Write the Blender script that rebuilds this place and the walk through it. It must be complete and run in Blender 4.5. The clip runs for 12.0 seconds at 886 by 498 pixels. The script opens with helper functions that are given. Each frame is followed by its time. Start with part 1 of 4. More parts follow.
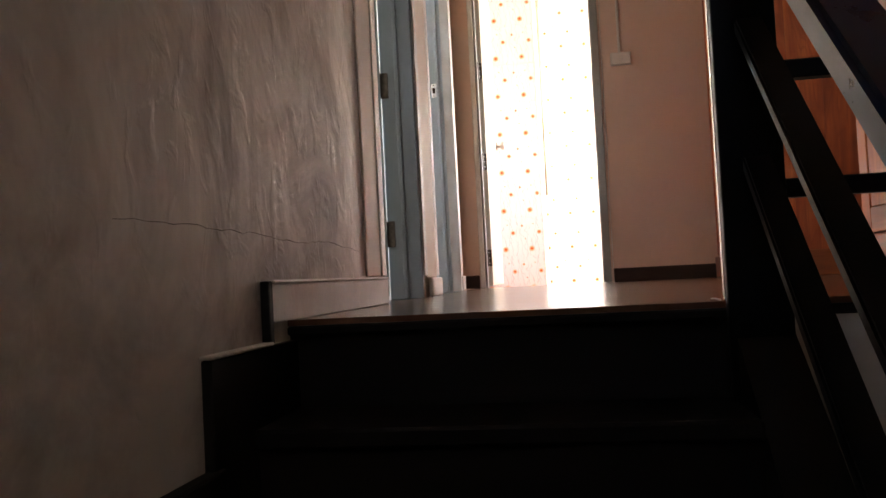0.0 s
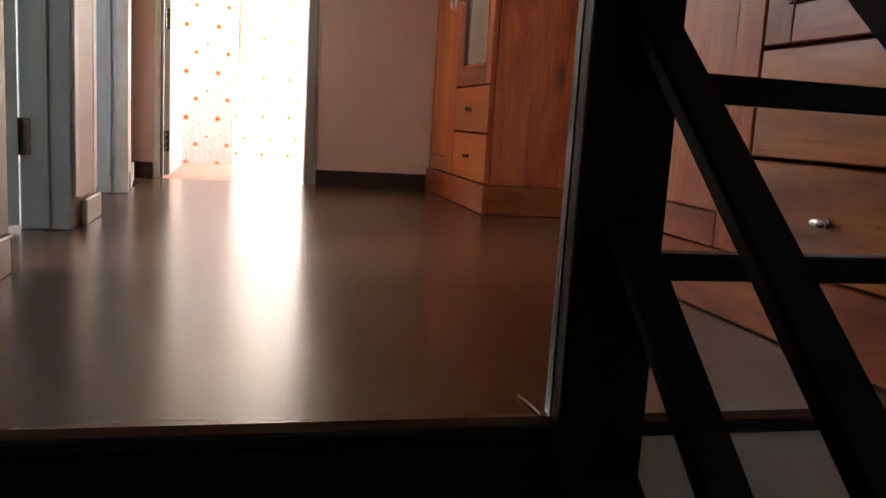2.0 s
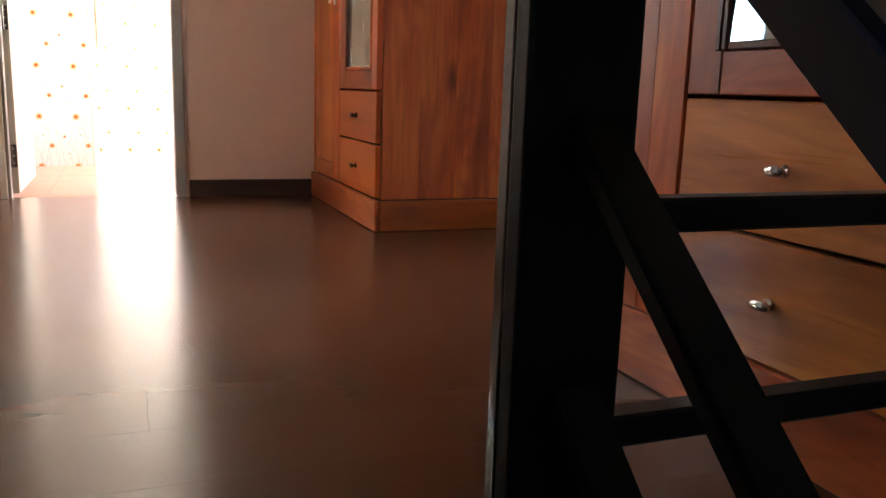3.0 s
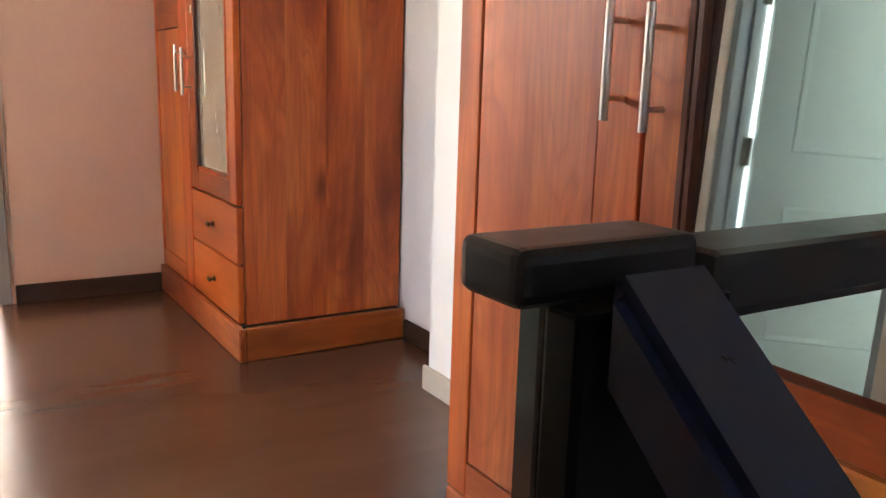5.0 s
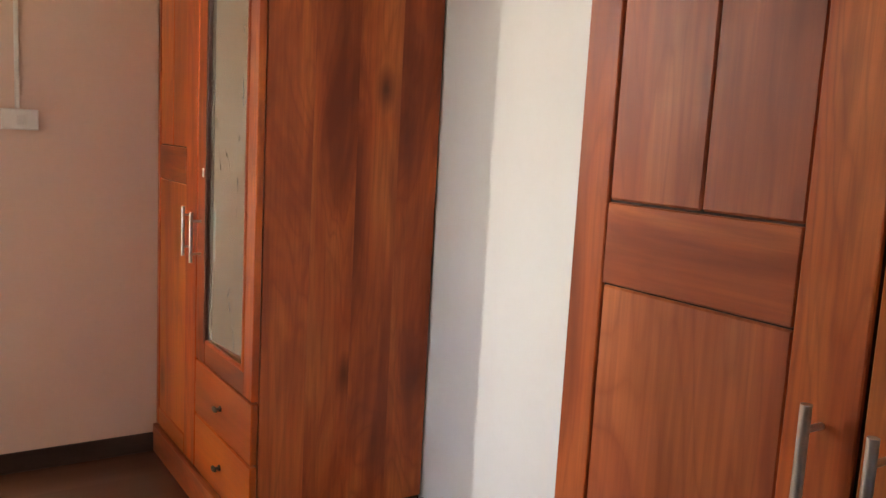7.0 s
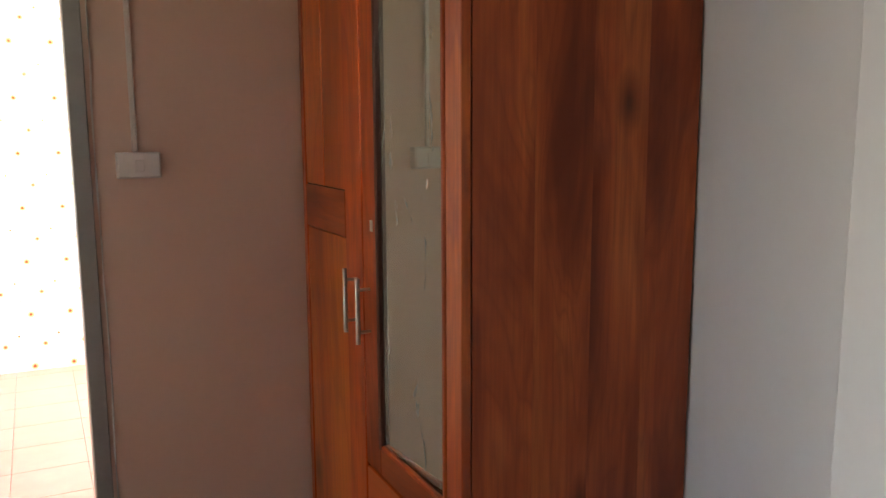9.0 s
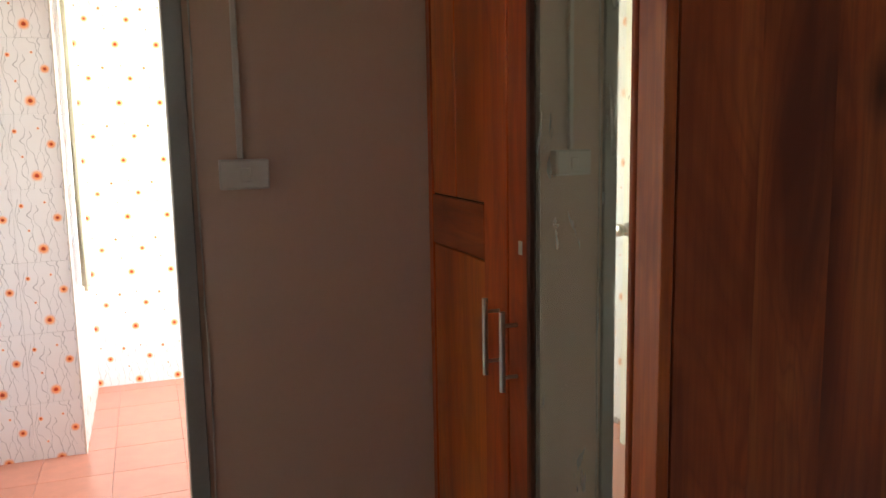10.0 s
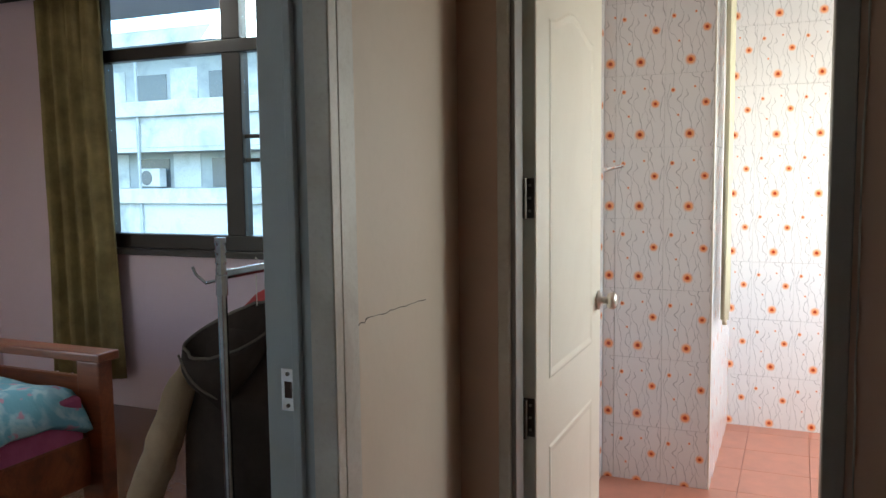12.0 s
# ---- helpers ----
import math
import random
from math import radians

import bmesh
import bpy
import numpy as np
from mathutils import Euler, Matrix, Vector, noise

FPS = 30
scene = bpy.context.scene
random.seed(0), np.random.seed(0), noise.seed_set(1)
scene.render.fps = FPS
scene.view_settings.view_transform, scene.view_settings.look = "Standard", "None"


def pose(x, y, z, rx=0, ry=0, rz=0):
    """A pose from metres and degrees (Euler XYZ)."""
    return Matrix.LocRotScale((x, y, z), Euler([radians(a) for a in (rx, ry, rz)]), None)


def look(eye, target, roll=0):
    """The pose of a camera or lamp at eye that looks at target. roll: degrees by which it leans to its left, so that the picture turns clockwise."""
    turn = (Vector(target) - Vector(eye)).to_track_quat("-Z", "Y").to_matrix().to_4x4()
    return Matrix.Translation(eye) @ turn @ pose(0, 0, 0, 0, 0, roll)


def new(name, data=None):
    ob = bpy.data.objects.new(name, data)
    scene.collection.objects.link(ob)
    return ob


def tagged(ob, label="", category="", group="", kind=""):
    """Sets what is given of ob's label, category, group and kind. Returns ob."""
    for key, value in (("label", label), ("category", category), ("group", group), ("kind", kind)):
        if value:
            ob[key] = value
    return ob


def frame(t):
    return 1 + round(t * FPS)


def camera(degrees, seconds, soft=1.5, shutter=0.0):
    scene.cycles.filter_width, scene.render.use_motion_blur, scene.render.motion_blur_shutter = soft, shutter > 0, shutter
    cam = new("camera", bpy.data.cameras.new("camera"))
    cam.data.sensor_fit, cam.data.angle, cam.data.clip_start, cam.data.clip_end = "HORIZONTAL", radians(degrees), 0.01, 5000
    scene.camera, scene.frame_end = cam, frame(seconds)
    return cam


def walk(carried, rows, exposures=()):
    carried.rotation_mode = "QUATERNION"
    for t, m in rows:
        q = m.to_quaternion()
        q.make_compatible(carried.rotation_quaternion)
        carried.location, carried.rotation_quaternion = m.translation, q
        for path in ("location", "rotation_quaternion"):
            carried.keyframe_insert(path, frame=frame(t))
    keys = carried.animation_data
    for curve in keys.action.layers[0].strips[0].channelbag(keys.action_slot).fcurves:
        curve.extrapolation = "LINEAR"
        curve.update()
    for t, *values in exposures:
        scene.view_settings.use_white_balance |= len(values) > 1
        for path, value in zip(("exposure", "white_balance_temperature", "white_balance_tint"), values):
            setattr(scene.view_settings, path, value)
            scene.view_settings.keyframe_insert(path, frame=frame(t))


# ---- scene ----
cam = camera(57.1, 12.0, shutter=0.0)
PATH = [
    (0, (-0.114, -0.101, 0.068), (-0.426, 1.873, 0.141), -2.9),
    (0.5, (-0.16, 0.123, 0.107), (-0.322, 2.116, 0.116), -0.2),
    (1, (-0.206, 0.306, 0.167), (-0.191, 2.304, 0.077), 1.7),
    (1.5, (-0.231, 0.466, 0.292), (0.035, 2.433, 0.042), 2.7),
    (2, (-0.208, 0.558, 0.357), (0.259, 2.478, 0.049), 3.5),
    (2.5, (-0.16, 0.677, 0.453), (0.437, 2.555, 0.112), 2.2),
    (3, (-0.16, 0.802, 0.525), (0.562, 2.627, 0.143), 1.9),
    (3.2, (-0.169, 0.847, 0.577), (0.611, 2.643, 0.169), 2.2),
    (4.8, (-0.1, 1.089, 0.902), (0.882, 2.774, 0.46), 2.3),
    (5, (-0.101, 1.138, 0.929), (0.936, 2.801, 0.53), 1.7),
    (5.5, (-0.146, 1.225, 1.083), (0.998, 2.819, 0.694), 1.2),
    (6, (-0.14, 1.29, 1.152), (1.045, 2.882, 0.904), 2.1),
    (6.5, (-0.143, 1.394, 1.247), (1.046, 2.987, 1.022), 1.4),
    (7, (-0.131, 1.506, 1.317), (0.977, 3.149, 1.047), 3.1),
    (7.2, (-0.138, 1.575, 1.303), (0.948, 3.239, 1.076), 4.0),
    (8.8, (-0.075, 2.213, 1.403), (0.863, 3.959, 1.136), -0.8),
    (9, (-0.034, 2.306, 1.407), (0.851, 4.074, 1.108), -0.3),
    (9.5, (0.001, 2.549, 1.41), (0.823, 4.35, 1.124), -1.2),
    (10, (0.006, 2.707, 1.401), (0.679, 4.568, 1.111), -1.0),
    (10.5, (0.071, 2.866, 1.39), (0.413, 4.818, 1.123), -0.1),
    (11, (0.109, 2.957, 1.387), (0.103, 4.946, 1.173), -0.1),
    (11.5, (0.051, 2.944, 1.389), (-0.392, 4.885, 1.2), -1.5),
    (12, (0.0, 2.896, 1.396), (-0.794, 4.722, 1.209), -0.7),
]
EXPOSURES = [(t, e, k, n) for t, e, k, n in ((0, 1.85, 7900, 12), (1.5, 1.9, 7900, 12), (2.5, 2.2, 8000, 12), (3.2, 2.35, 8100, 12), (4.8, 3.15, 7900, 12), (5.6, 2.9, 7900, 12), (6.5, 2.85, 8000, 12), (7.2, 2.45, 7900, 12), (8.8, 1.8, 7400, 10), (9.5, 1.4, 7300, 8), (10.0, 0.9, 7200, 5), (10.5, 0.4, 7000, 3), (11.2, -0.1, 6900, 2), (12, -0.15, 6900, 3))]
walk(cam, [(t, look(eye, target, roll)) for t, eye, target, roll in PATH], EXPOSURES)

# ---- world and large lights ----
world = bpy.data.worlds.new("sky")
scene.world = world
world.use_nodes = True
wn = world.node_tree.nodes
sky = wn.new("ShaderNodeTexSky")
sky.sky_type, sky.sun_disc = "NISHITA", False
sky.sun_elevation, sky.sun_rotation = radians(48), radians(150)
wn["Background"].inputs["Strength"].default_value = 1.1
world.node_tree.links.new(sky.outputs[0], wn["Background"].inputs["Color"])

sun_data = bpy.data.lights.new("sun", "SUN")
sun_data.energy, sun_data.angle, sun_data.color = 0.5, radians(12), (1.0, 0.96, 0.9)
sun = new("sun", sun_data)
sun.matrix_world = look((6, -10, 20), (6.0 - 4.0, 0, 4))


def window_light(name, eye, target, w, h, power, color):
    data = bpy.data.lights.new(name, "AREA")
    data.shape, data.size, data.size_y, data.energy, data.color = "RECTANGLE", w, h, power, color
    lamp = new(name, data)
    lamp.matrix_world = look(eye, target)
    return lamp


window_light("bathroom_window_light", (1.24, 6.75, 1.5), (0.0, 7.0, 1.1), 1.1, 1.1, 33, (0.95, 0.98, 1.0))
window_light("study_window_light", (-3.38, 2.1, 1.55), (-0.6, 2.5, 1.2), 1.2, 1.2, 25, (0.90, 0.96, 1.0))

window_light("bedroom_fanlight", (-2.875, 6.697, 2.30), (-2.0, 5.2, 1.5), 1.78, 0.3, 25, (0.94, 0.97, 1.0))

# ---- mesh helpers ----
def add_box(bm, lo, hi, bev=0.0, seg=1):
    lo, hi = [min(a, b) for a, b in zip(lo, hi)], [max(a, b) for a, b in zip(lo, hi)]
    c = [(a + b) / 2 for a, b in zip(lo, hi)]
    d = [b - a for a, b in zip(lo, hi)]
    made = bmesh.ops.create_cube(bm, size=1.0, matrix=Matrix.Translation(c) @ Matrix.Diagonal((*d, 1)))
    if bev > 0:
        edges = list({e for v in made["verts"] for e in v.link_edges})
        bmesh.ops.bevel(bm, geom=edges, offset=min(bev, min(d) * 0.45), segments=seg, affect="EDGES", profile=0.6)
    return bm


def box(lo, hi, bev=0.0, seg=1):
    return add_box(bmesh.new(), lo, hi, bev, seg)


def boxes(*pairs, bev=0.0):
    bm = bmesh.new()
    for lo, hi in pairs:
        add_box(bm, lo, hi, bev)
    return bm


def tube(bm, path, radius, sides=10, radii=None):
    path = [Vector(p) for p in path]
    if radii is None:
        e0, e1 = (path[1] - path[0]).normalized() * 0.0006, (path[-2] - path[-1]).normalized() * 0.0006
        path = [path[0], path[0] + e0, *path[1:-1], path[-1] + e1, path[-1]]
    rings = []
    for i, p in enumerate(path):
        d = (path[min(i + 1, len(path) - 1)] - path[max(i - 1, 0)]).normalized()
        q = d.to_track_quat("Z", "Y")
        r = radii[i] if radii else radius
        rings.append([bm.verts.new(p + q @ Vector((r * math.cos(a), r * math.sin(a), 0)))
                      for a in [2 * math.pi * k / sides for k in range(sides)]])
    for a, b in zip(rings, rings[1:]):
        for k in range(sides):
            bm.faces.new((a[k], a[(k + 1) % sides], b[(k + 1) % sides], b[k]))
    bm.faces.new(rings[0][::-1])
    bm.faces.new(rings[-1])
    return bm


def loft(bm, rings):
    rows = [[bm.verts.new(p) for p in ring] for ring in rings]
    n = len(rows[0])
    for a, b in zip(rows, rows[1:]):
        for k in range(n):
            bm.faces.new((a[k], a[(k + 1) % n], b[(k + 1) % n], b[k]))
    bm.faces.new(rows[0][::-1])
    bm.faces.new(rows[-1])
    return bm


def origin(ob):
    p = Vector((0, 0, 0))
    while ob is not None:
        p = p + ob.location
        ob = ob.parent
    return p


def thing(name, loc, label, category, group="", kind=""):
    ob = new(name)
    ob.empty_display_size = 0.1
    ob.location = loc
    return tagged(ob, label, category, group, kind)


def part(name, bm, material, parent=None, label="", smooth=False, flip=True):
    if flip:
        bmesh.ops.recalc_face_normals(bm, faces=bm.faces)
    if parent is not None:
        bmesh.ops.translate(bm, verts=bm.verts, vec=-origin(parent))
    me = bpy.data.meshes.new(name)
    bm.to_mesh(me)
    bm.free()
    me.materials.append(material)
    if smooth:
        for p in me.polygons:
            p.use_smooth = True
    ob = new(name, me)
    ob.parent = parent
    return tagged(ob, label) if label else ob


def single(name, bm, material, label, category="", kind="", group="", loc=None, smooth=False):
    ob = part(name, bm, material, None, smooth=smooth)
    if loc is not None:
        ob.data.transform(Matrix.Translation(-Vector(loc)))
        ob.location = loc
    return tagged(ob, label, category, group, kind)


# ---- materials ----
class Mat:
    """A small node-graph writer."""

    def __init__(self, name, rough=0.5, metal=0.0, spec=0.5, coat=0.0):
        self.m = bpy.data.materials.new(name)
        self.m.use_nodes = True
        self.n, self.l = self.m.node_tree.nodes, self.m.node_tree.links
        self.b = self.n["Principled BSDF"]
        self.b.inputs["Roughness"].default_value = rough
        self.b.inputs["Metallic"].default_value = metal
        self.b.inputs["Specular IOR Level"].default_value = spec
        self.b.inputs["Coat Weight"].default_value = coat
        self.b.inputs["Coat Roughness"].default_value = 0.12

    def put(self, socket, value):
        if isinstance(value, (int, float)):
            socket.default_value = value
        elif isinstance(value, (tuple, list)):
            if len(value) == 3 and len(socket.default_value) == 4:
                value = (*value, 1)
            socket.default_value = value
        else:
            self.l.new(value, socket)

    def coords(self, scale=(1, 1, 1), spread=0.0, turn=(0, 0, 0)):
        tc = self.n.new("ShaderNodeTexCoord").outputs["Object"]
        mp = self.n.new("ShaderNodeMapping")
        mp.inputs["Scale"].default_value = scale
        mp.inputs["Rotation"].default_value = turn
        self.l.new(tc, mp.inputs["Vector"])
        if spread:
            info = self.n.new("ShaderNodeObjectInfo").outputs["Random"]
            v = self.n.new("ShaderNodeVectorMath")
            v.operation = "SCALE"
            v.inputs[0].default_value = (1.0, 1.7, 2.3)
            self.l.new(self.math("MULTIPLY", info, spread), v.inputs["Scale"])
            self.l.new(v.outputs[0], mp.inputs["Location"])
        return mp.outputs[0]

    def noise(self, vec, scale, detail=4, rough=0.55, distort=0.0):
        t = self.n.new("ShaderNodeTexNoise")
        self.l.new(vec, t.inputs["Vector"])
        for k, v in (("Scale", scale), ("Detail", detail), ("Roughness", rough), ("Distortion", distort)):
            t.inputs[k].default_value = v
        return t.outputs["Fac"]

    def ramp(self, fac, stops):
        r = self.n.new("ShaderNodeValToRGB")
        while len(r.color_ramp.elements) < len(stops):
            r.color_ramp.elements.new(0.5)
        for e, (p, c) in zip(r.color_ramp.elements, stops):
            e.position, e.color = p, (*c, 1) if len(c) == 3 else c
        self.l.new(fac, r.inputs[0])
        return r.outputs[0]

    def math(self, op, a, b=0.0, c=0.0):
        m = self.n.new("ShaderNodeMath")
        m.operation = op
        self.put(m.inputs[0], a), self.put(m.inputs[1], b), self.put(m.inputs[2], c)
        return m.outputs[0]

    def mix(self, fac, a, b, mode="MIX"):
        m = self.n.new("ShaderNodeMix")
        m.data_type, m.blend_type = "RGBA", mode
        self.put(m.inputs[0], fac), self.put(m.inputs[6], a), self.put(m.inputs[7], b)
        return m.outputs[2]

    def random(self):
        return self.n.new("ShaderNodeObjectInfo").outputs["Random"]

    def color(self, c):
        self.put(self.b.inputs["Base Color"], c)
        return self

    def rough(self, r):
        self.put(self.b.inputs["Roughness"], r)
        return self

    def bump(self, height, strength=0.2, dist=0.01):
        b = self.n.new("ShaderNodeBump")
        b.inputs["Strength"].default_value, b.inputs["Distance"].default_value = strength, dist
        self.l.new(height, b.inputs["Height"])
        self.l.new(b.outputs[0], self.b.inputs["Normal"])
        return self


def wood(name, dark, mid, light, along="z", rough=0.3, coat=0.35, figure=2.4, spread=9.0, streak=0.4, knots=0.0, rings_n=10.0, spec=0.5, vary=0.3, grain=0.35, relief=0.1):
    """Lacquered timber: drifting tone, contour-like growth rings, fine pores along the grain and a few knots."""
    m = Mat(name, rough, coat=coat, spec=spec)
    ax = "xyz".index(along)

    def squash(f):
        return tuple(f if i == ax else 1 for i in range(3))
    v, v2, v3 = m.coords(squash(0.24), spread), m.coords(squash(0.025), spread), m.coords(squash(0.45), spread)
    broad = m.noise(v, figure * 1.5, 3, 0.5, 0.9)
    tone = m.noise(m.coords(squash(0.24), spread), figure * 1.9, 4, 0.55, 1.0)
    rings = m.math("MULTIPLY", m.math("PINGPONG", m.math("MULTIPLY", broad, rings_n * 1.6), 0.5), 2.0)
    rings = m.math("POWER", rings, 3.0)
    fine = m.noise(v2, 110, 4, 0.65)
    base = m.ramp(m.math("MULTIPLY_ADD", broad, 0.45, m.math("MULTIPLY", tone, 0.55)), ((0.37, dark), (0.5, mid), (0.63, light)))
    c = m.mix(m.math("MULTIPLY", rings, streak * 0.8), base, dark)
    c = m.mix(m.math("MULTIPLY", m.ramp(fine, ((0.40, (1, 1, 1)), (0.6, (0, 0, 0)))), grain * 0.7), c, dark)
    flame = m.noise(m.coords(squash(0.2), spread), figure * 3.4, 3, 0.5, 1.6)
    c = m.mix(m.math("MULTIPLY", m.ramp(flame, ((0.52, (0, 0, 0)), (0.70, (1, 1, 1)))), streak * 1.6), c, dark)
    heart = m.noise(m.coords(squash(0.2), spread), figure * 2.1, 2, 0.5, 1.2)
    c = m.mix(m.math("MULTIPLY", m.ramp(heart, ((0.56, (0, 0, 0)), (0.70, (1, 1, 1)))), streak * 0.6), c, dark)
    bands = m.noise(m.coords(squash(0.05), spread), 30, 3, 0.6, 0.6)
    c = m.mix(m.math("MULTIPLY", m.ramp(bands, ((0.50, (0, 0, 0)), (0.75, (1, 1, 1)))), streak * 0.55), c, dark)
    if knots:
        vo = m.n.new("ShaderNodeTexVoronoi")
        vo.inputs["Scale"].default_value = knots
        m.l.new(v3, vo.inputs["Vector"])
        c = m.mix(m.math("MULTIPLY", m.ramp(vo.outputs["Distance"], ((0.02, (1, 1, 1)), (0.12, (0, 0, 0)))), 0.85), c, tuple(k * 0.4 for k in dark))
    plank = m.math("ADD", 1.0 - vary * 0.53, m.math("MULTIPLY", m.random(), vary))
    m.color(m.mix(1.0, c, plank, "MULTIPLY"))
    m.rough(m.math("ADD", rough - 0.17 * grain, m.math("MULTIPLY", fine, 0.4 * grain)))
    if relief > 0:
        m.bump(m.math("ADD", fine, m.math("MULTIPLY", rings, 0.3)), relief, 0.002)
    return m.m


def paint(name, color, dirt, rough=0.55, relief=0.25, stain=0.5, scale=1.0):
    m = Mat(name, rough)
    v = m.coords()
    big = m.noise(v, 1.6 * scale, 5, 0.6, 0.6)
    small = m.noise(v, 38 * scale, 5, 0.6)
    c = m.mix(m.math("MULTIPLY", m.ramp(big, ((0.45, (0, 0, 0)), (0.75, (1, 1, 1)))), stain), color, dirt)
    c = m.mix(m.math("MULTIPLY", m.ramp(small, ((0.5, (0, 0, 0)), (0.8, (1, 1, 1)))), stain * 0.5), c, dirt)
    m.color(c)
    m.bump(m.math("ADD", m.math("MULTIPLY", big, 2.0), m.math("MULTIPLY", small, 0.25)), relief, 0.01)
    return m.m


def plaster(name):
    """Old painted plaster with trowel ridges, running stains and worn patches."""
    m = Mat(name, 0.42)
    v = m.coords((1, 1, 0.55))
    u = m.coords()
    ridges = m.noise(v, 5, 3, 0.45, 0.8)
    lumps = m.ramp(m.noise(m.coords((1, 1, 0.7), turn=(0.5, 0, 0)), 13, 3, 0.5, 1.0), ((0.54, (0, 0, 0)), (0.68, (1, 1, 1))))
    patch = m.noise(u, 2.3, 5, 0.62, 0.9)
    speck = m.noise(u, 60, 3, 0.6)
    c = m.mix(m.ramp(patch, ((0.40, (0, 0, 0)), (0.66, (1, 1, 1)))), (0.64, 0.56, 0.48), (0.31, 0.25, 0.205))
    c = m.mix(m.math("MULTIPLY", m.ramp(ridges, ((0.56, (0, 0, 0)), (0.74, (1, 1, 1)))), 0.3), c, (0.30, 0.24, 0.20))
    m.color(c)
    m.rough(m.math("ADD", 0.30, m.math("MULTIPLY", patch, 0.3)))
    height = m.math("ADD", m.math("MULTIPLY", ridges, 2.2), m.math("ADD", m.math("MULTIPLY", lumps, 0.22), m.math("MULTIPLY", speck, 0.05)))
    m.bump(m.math("ADD", height, patch), 0.36, 0.014)
    return m.m


def plain(name, color, rough=0.5, metal=0.0, var=0.12, coat=0.0, scale=14, bump=0.08):
    m = Mat(name, rough, metal, coat=coat)
    n = m.noise(m.coords(spread=5.0), scale, 5, 0.6)
    dark = tuple(c * (1 - 2.2 * var) for c in color)
    m.color(m.mix(m.ramp(n, ((0.3, (0, 0, 0)), (0.7, (1, 1, 1)))), dark, color))
    m.rough(m.math("ADD", max(0.03, rough - 0.08), m.math("MULTIPLY", n, 0.16)))
    if bump:
        m.bump(n, bump, 0.004)
    return m.m


def fabric(name, color, dark, scale=220):
    m = Mat(name, 0.9, spec=0.2)
    v = m.coords()
    n = m.noise(v, scale, 2, 0.6)
    b = m.noise(v, 6, 4, 0.6)
    c = m.mix(m.ramp(b, ((0.35, (0, 0, 0)), (0.7, (1, 1, 1)))), dark, color)
    m.color(m.mix(m.math("MULTIPLY", n, 0.35), c, dark))
    m.bump(m.math("ADD", m.math("MULTIPLY", n, 0.12), b), 0.5, 0.015)
    return m.m


def flower_tile():
    """White glazed tile printed with orange flowers on thin grey stems, in the tile's own coordinates."""
    m = Mat("flower_tile_glaze", 0.16)
    tc = m.n.new("ShaderNodeTexCoord").outputs["Object"]
    sep = m.n.new("ShaderNodeSeparateXYZ")
    m.l.new(tc, sep.inputs[0])
    x, z = sep.outputs[0], sep.outputs[2]
    wob = m.noise(tc, 24, 2, 0.5)
    c = m.mix(m.noise(tc, 7, 3), (0.78, 0.77, 0.78), (0.86, 0.85, 0.85))
    # stems: wandering thin upright lines
    stem = None
    drift = m.n.new("ShaderNodeTexNoise")
    drift.inputs["Scale"].default_value, drift.inputs["Detail"].default_value = 9.0, 2.0
    m.l.new(tc, drift.inputs["Vector"])
    parts_rgb = m.n.new("ShaderNodeSeparateColor")
    m.l.new(drift.outputs["Color"], parts_rgb.inputs[0])
    for i, (x0, amp, lo, hi) in enumerate(((-0.085, 0.11, -0.16, 0.12), (-0.045, 0.14, -0.16, 0.16), (-0.008, 0.12, -0.16, 0.09),
                                           (0.028, 0.15, -0.12, 0.16), (0.06, 0.12, -0.16, 0.06), (0.092, 0.11, -0.16, 0.16), (-0.066, 0.2, -0.16, 0.16), (0.012, 0.22, -0.16, 0.02), (0.046, 0.2, -0.05, 0.16))):
        bend = m.math("MULTIPLY_ADD", parts_rgb.outputs[i % 3], amp, -amp / 2 + x0)
        d = m.math("ABSOLUTE", m.math("SUBTRACT", x, bend))
        line = m.math("LESS_THAN", d, m.math("MULTIPLY_ADD", wob, 0.0020, 0.0003))
        line = m.math("MULTIPLY", line, m.math("MULTIPLY", m.math("GREATER_THAN", z, lo), m.math("LESS_THAN", z, hi)))
        stem = line if stem is None else m.math("MAXIMUM", stem, line)
    c = m.mix(m.math("MULTIPLY", stem, 0.62), c, (0.36, 0.35, 0.37))

    def dot(px, pz, r):
        dx, dz = m.math("SUBTRACT", x, px), m.math("SUBTRACT", z, pz)
        d = m.math("SQRT", m.math("ADD", m.math("MULTIPLY", dx, dx), m.math("MULTIPLY", dz, dz)))
        d = m.math("ADD", d, m.math("MULTIPLY_ADD", m.noise(tc, 130, 2), 0.006, -0.003))
        return m.math("DIVIDE", d, r)

    for px, pz, r in ((0.0, -0.1025, 0.026), (0.066, 0.031, 0.021), (-0.072, 0.088, 0.011), (0.02, 0.10, 0.006), (-0.05, -0.02, 0.006)):
        d = dot(px, pz, r)
        c = m.mix(m.math("MULTIPLY", m.ramp(d, ((0.55, (1, 1, 1)), (1.0, (0, 0, 0)))), 0.85), c, (0.95, 0.33, 0.07))
        c = m.mix(m.ramp(d, ((0.25, (1, 1, 1)), (0.42, (0, 0, 0)))), c, (0.45, 0.05, 0.02))
    m.color(c)
    return m.m


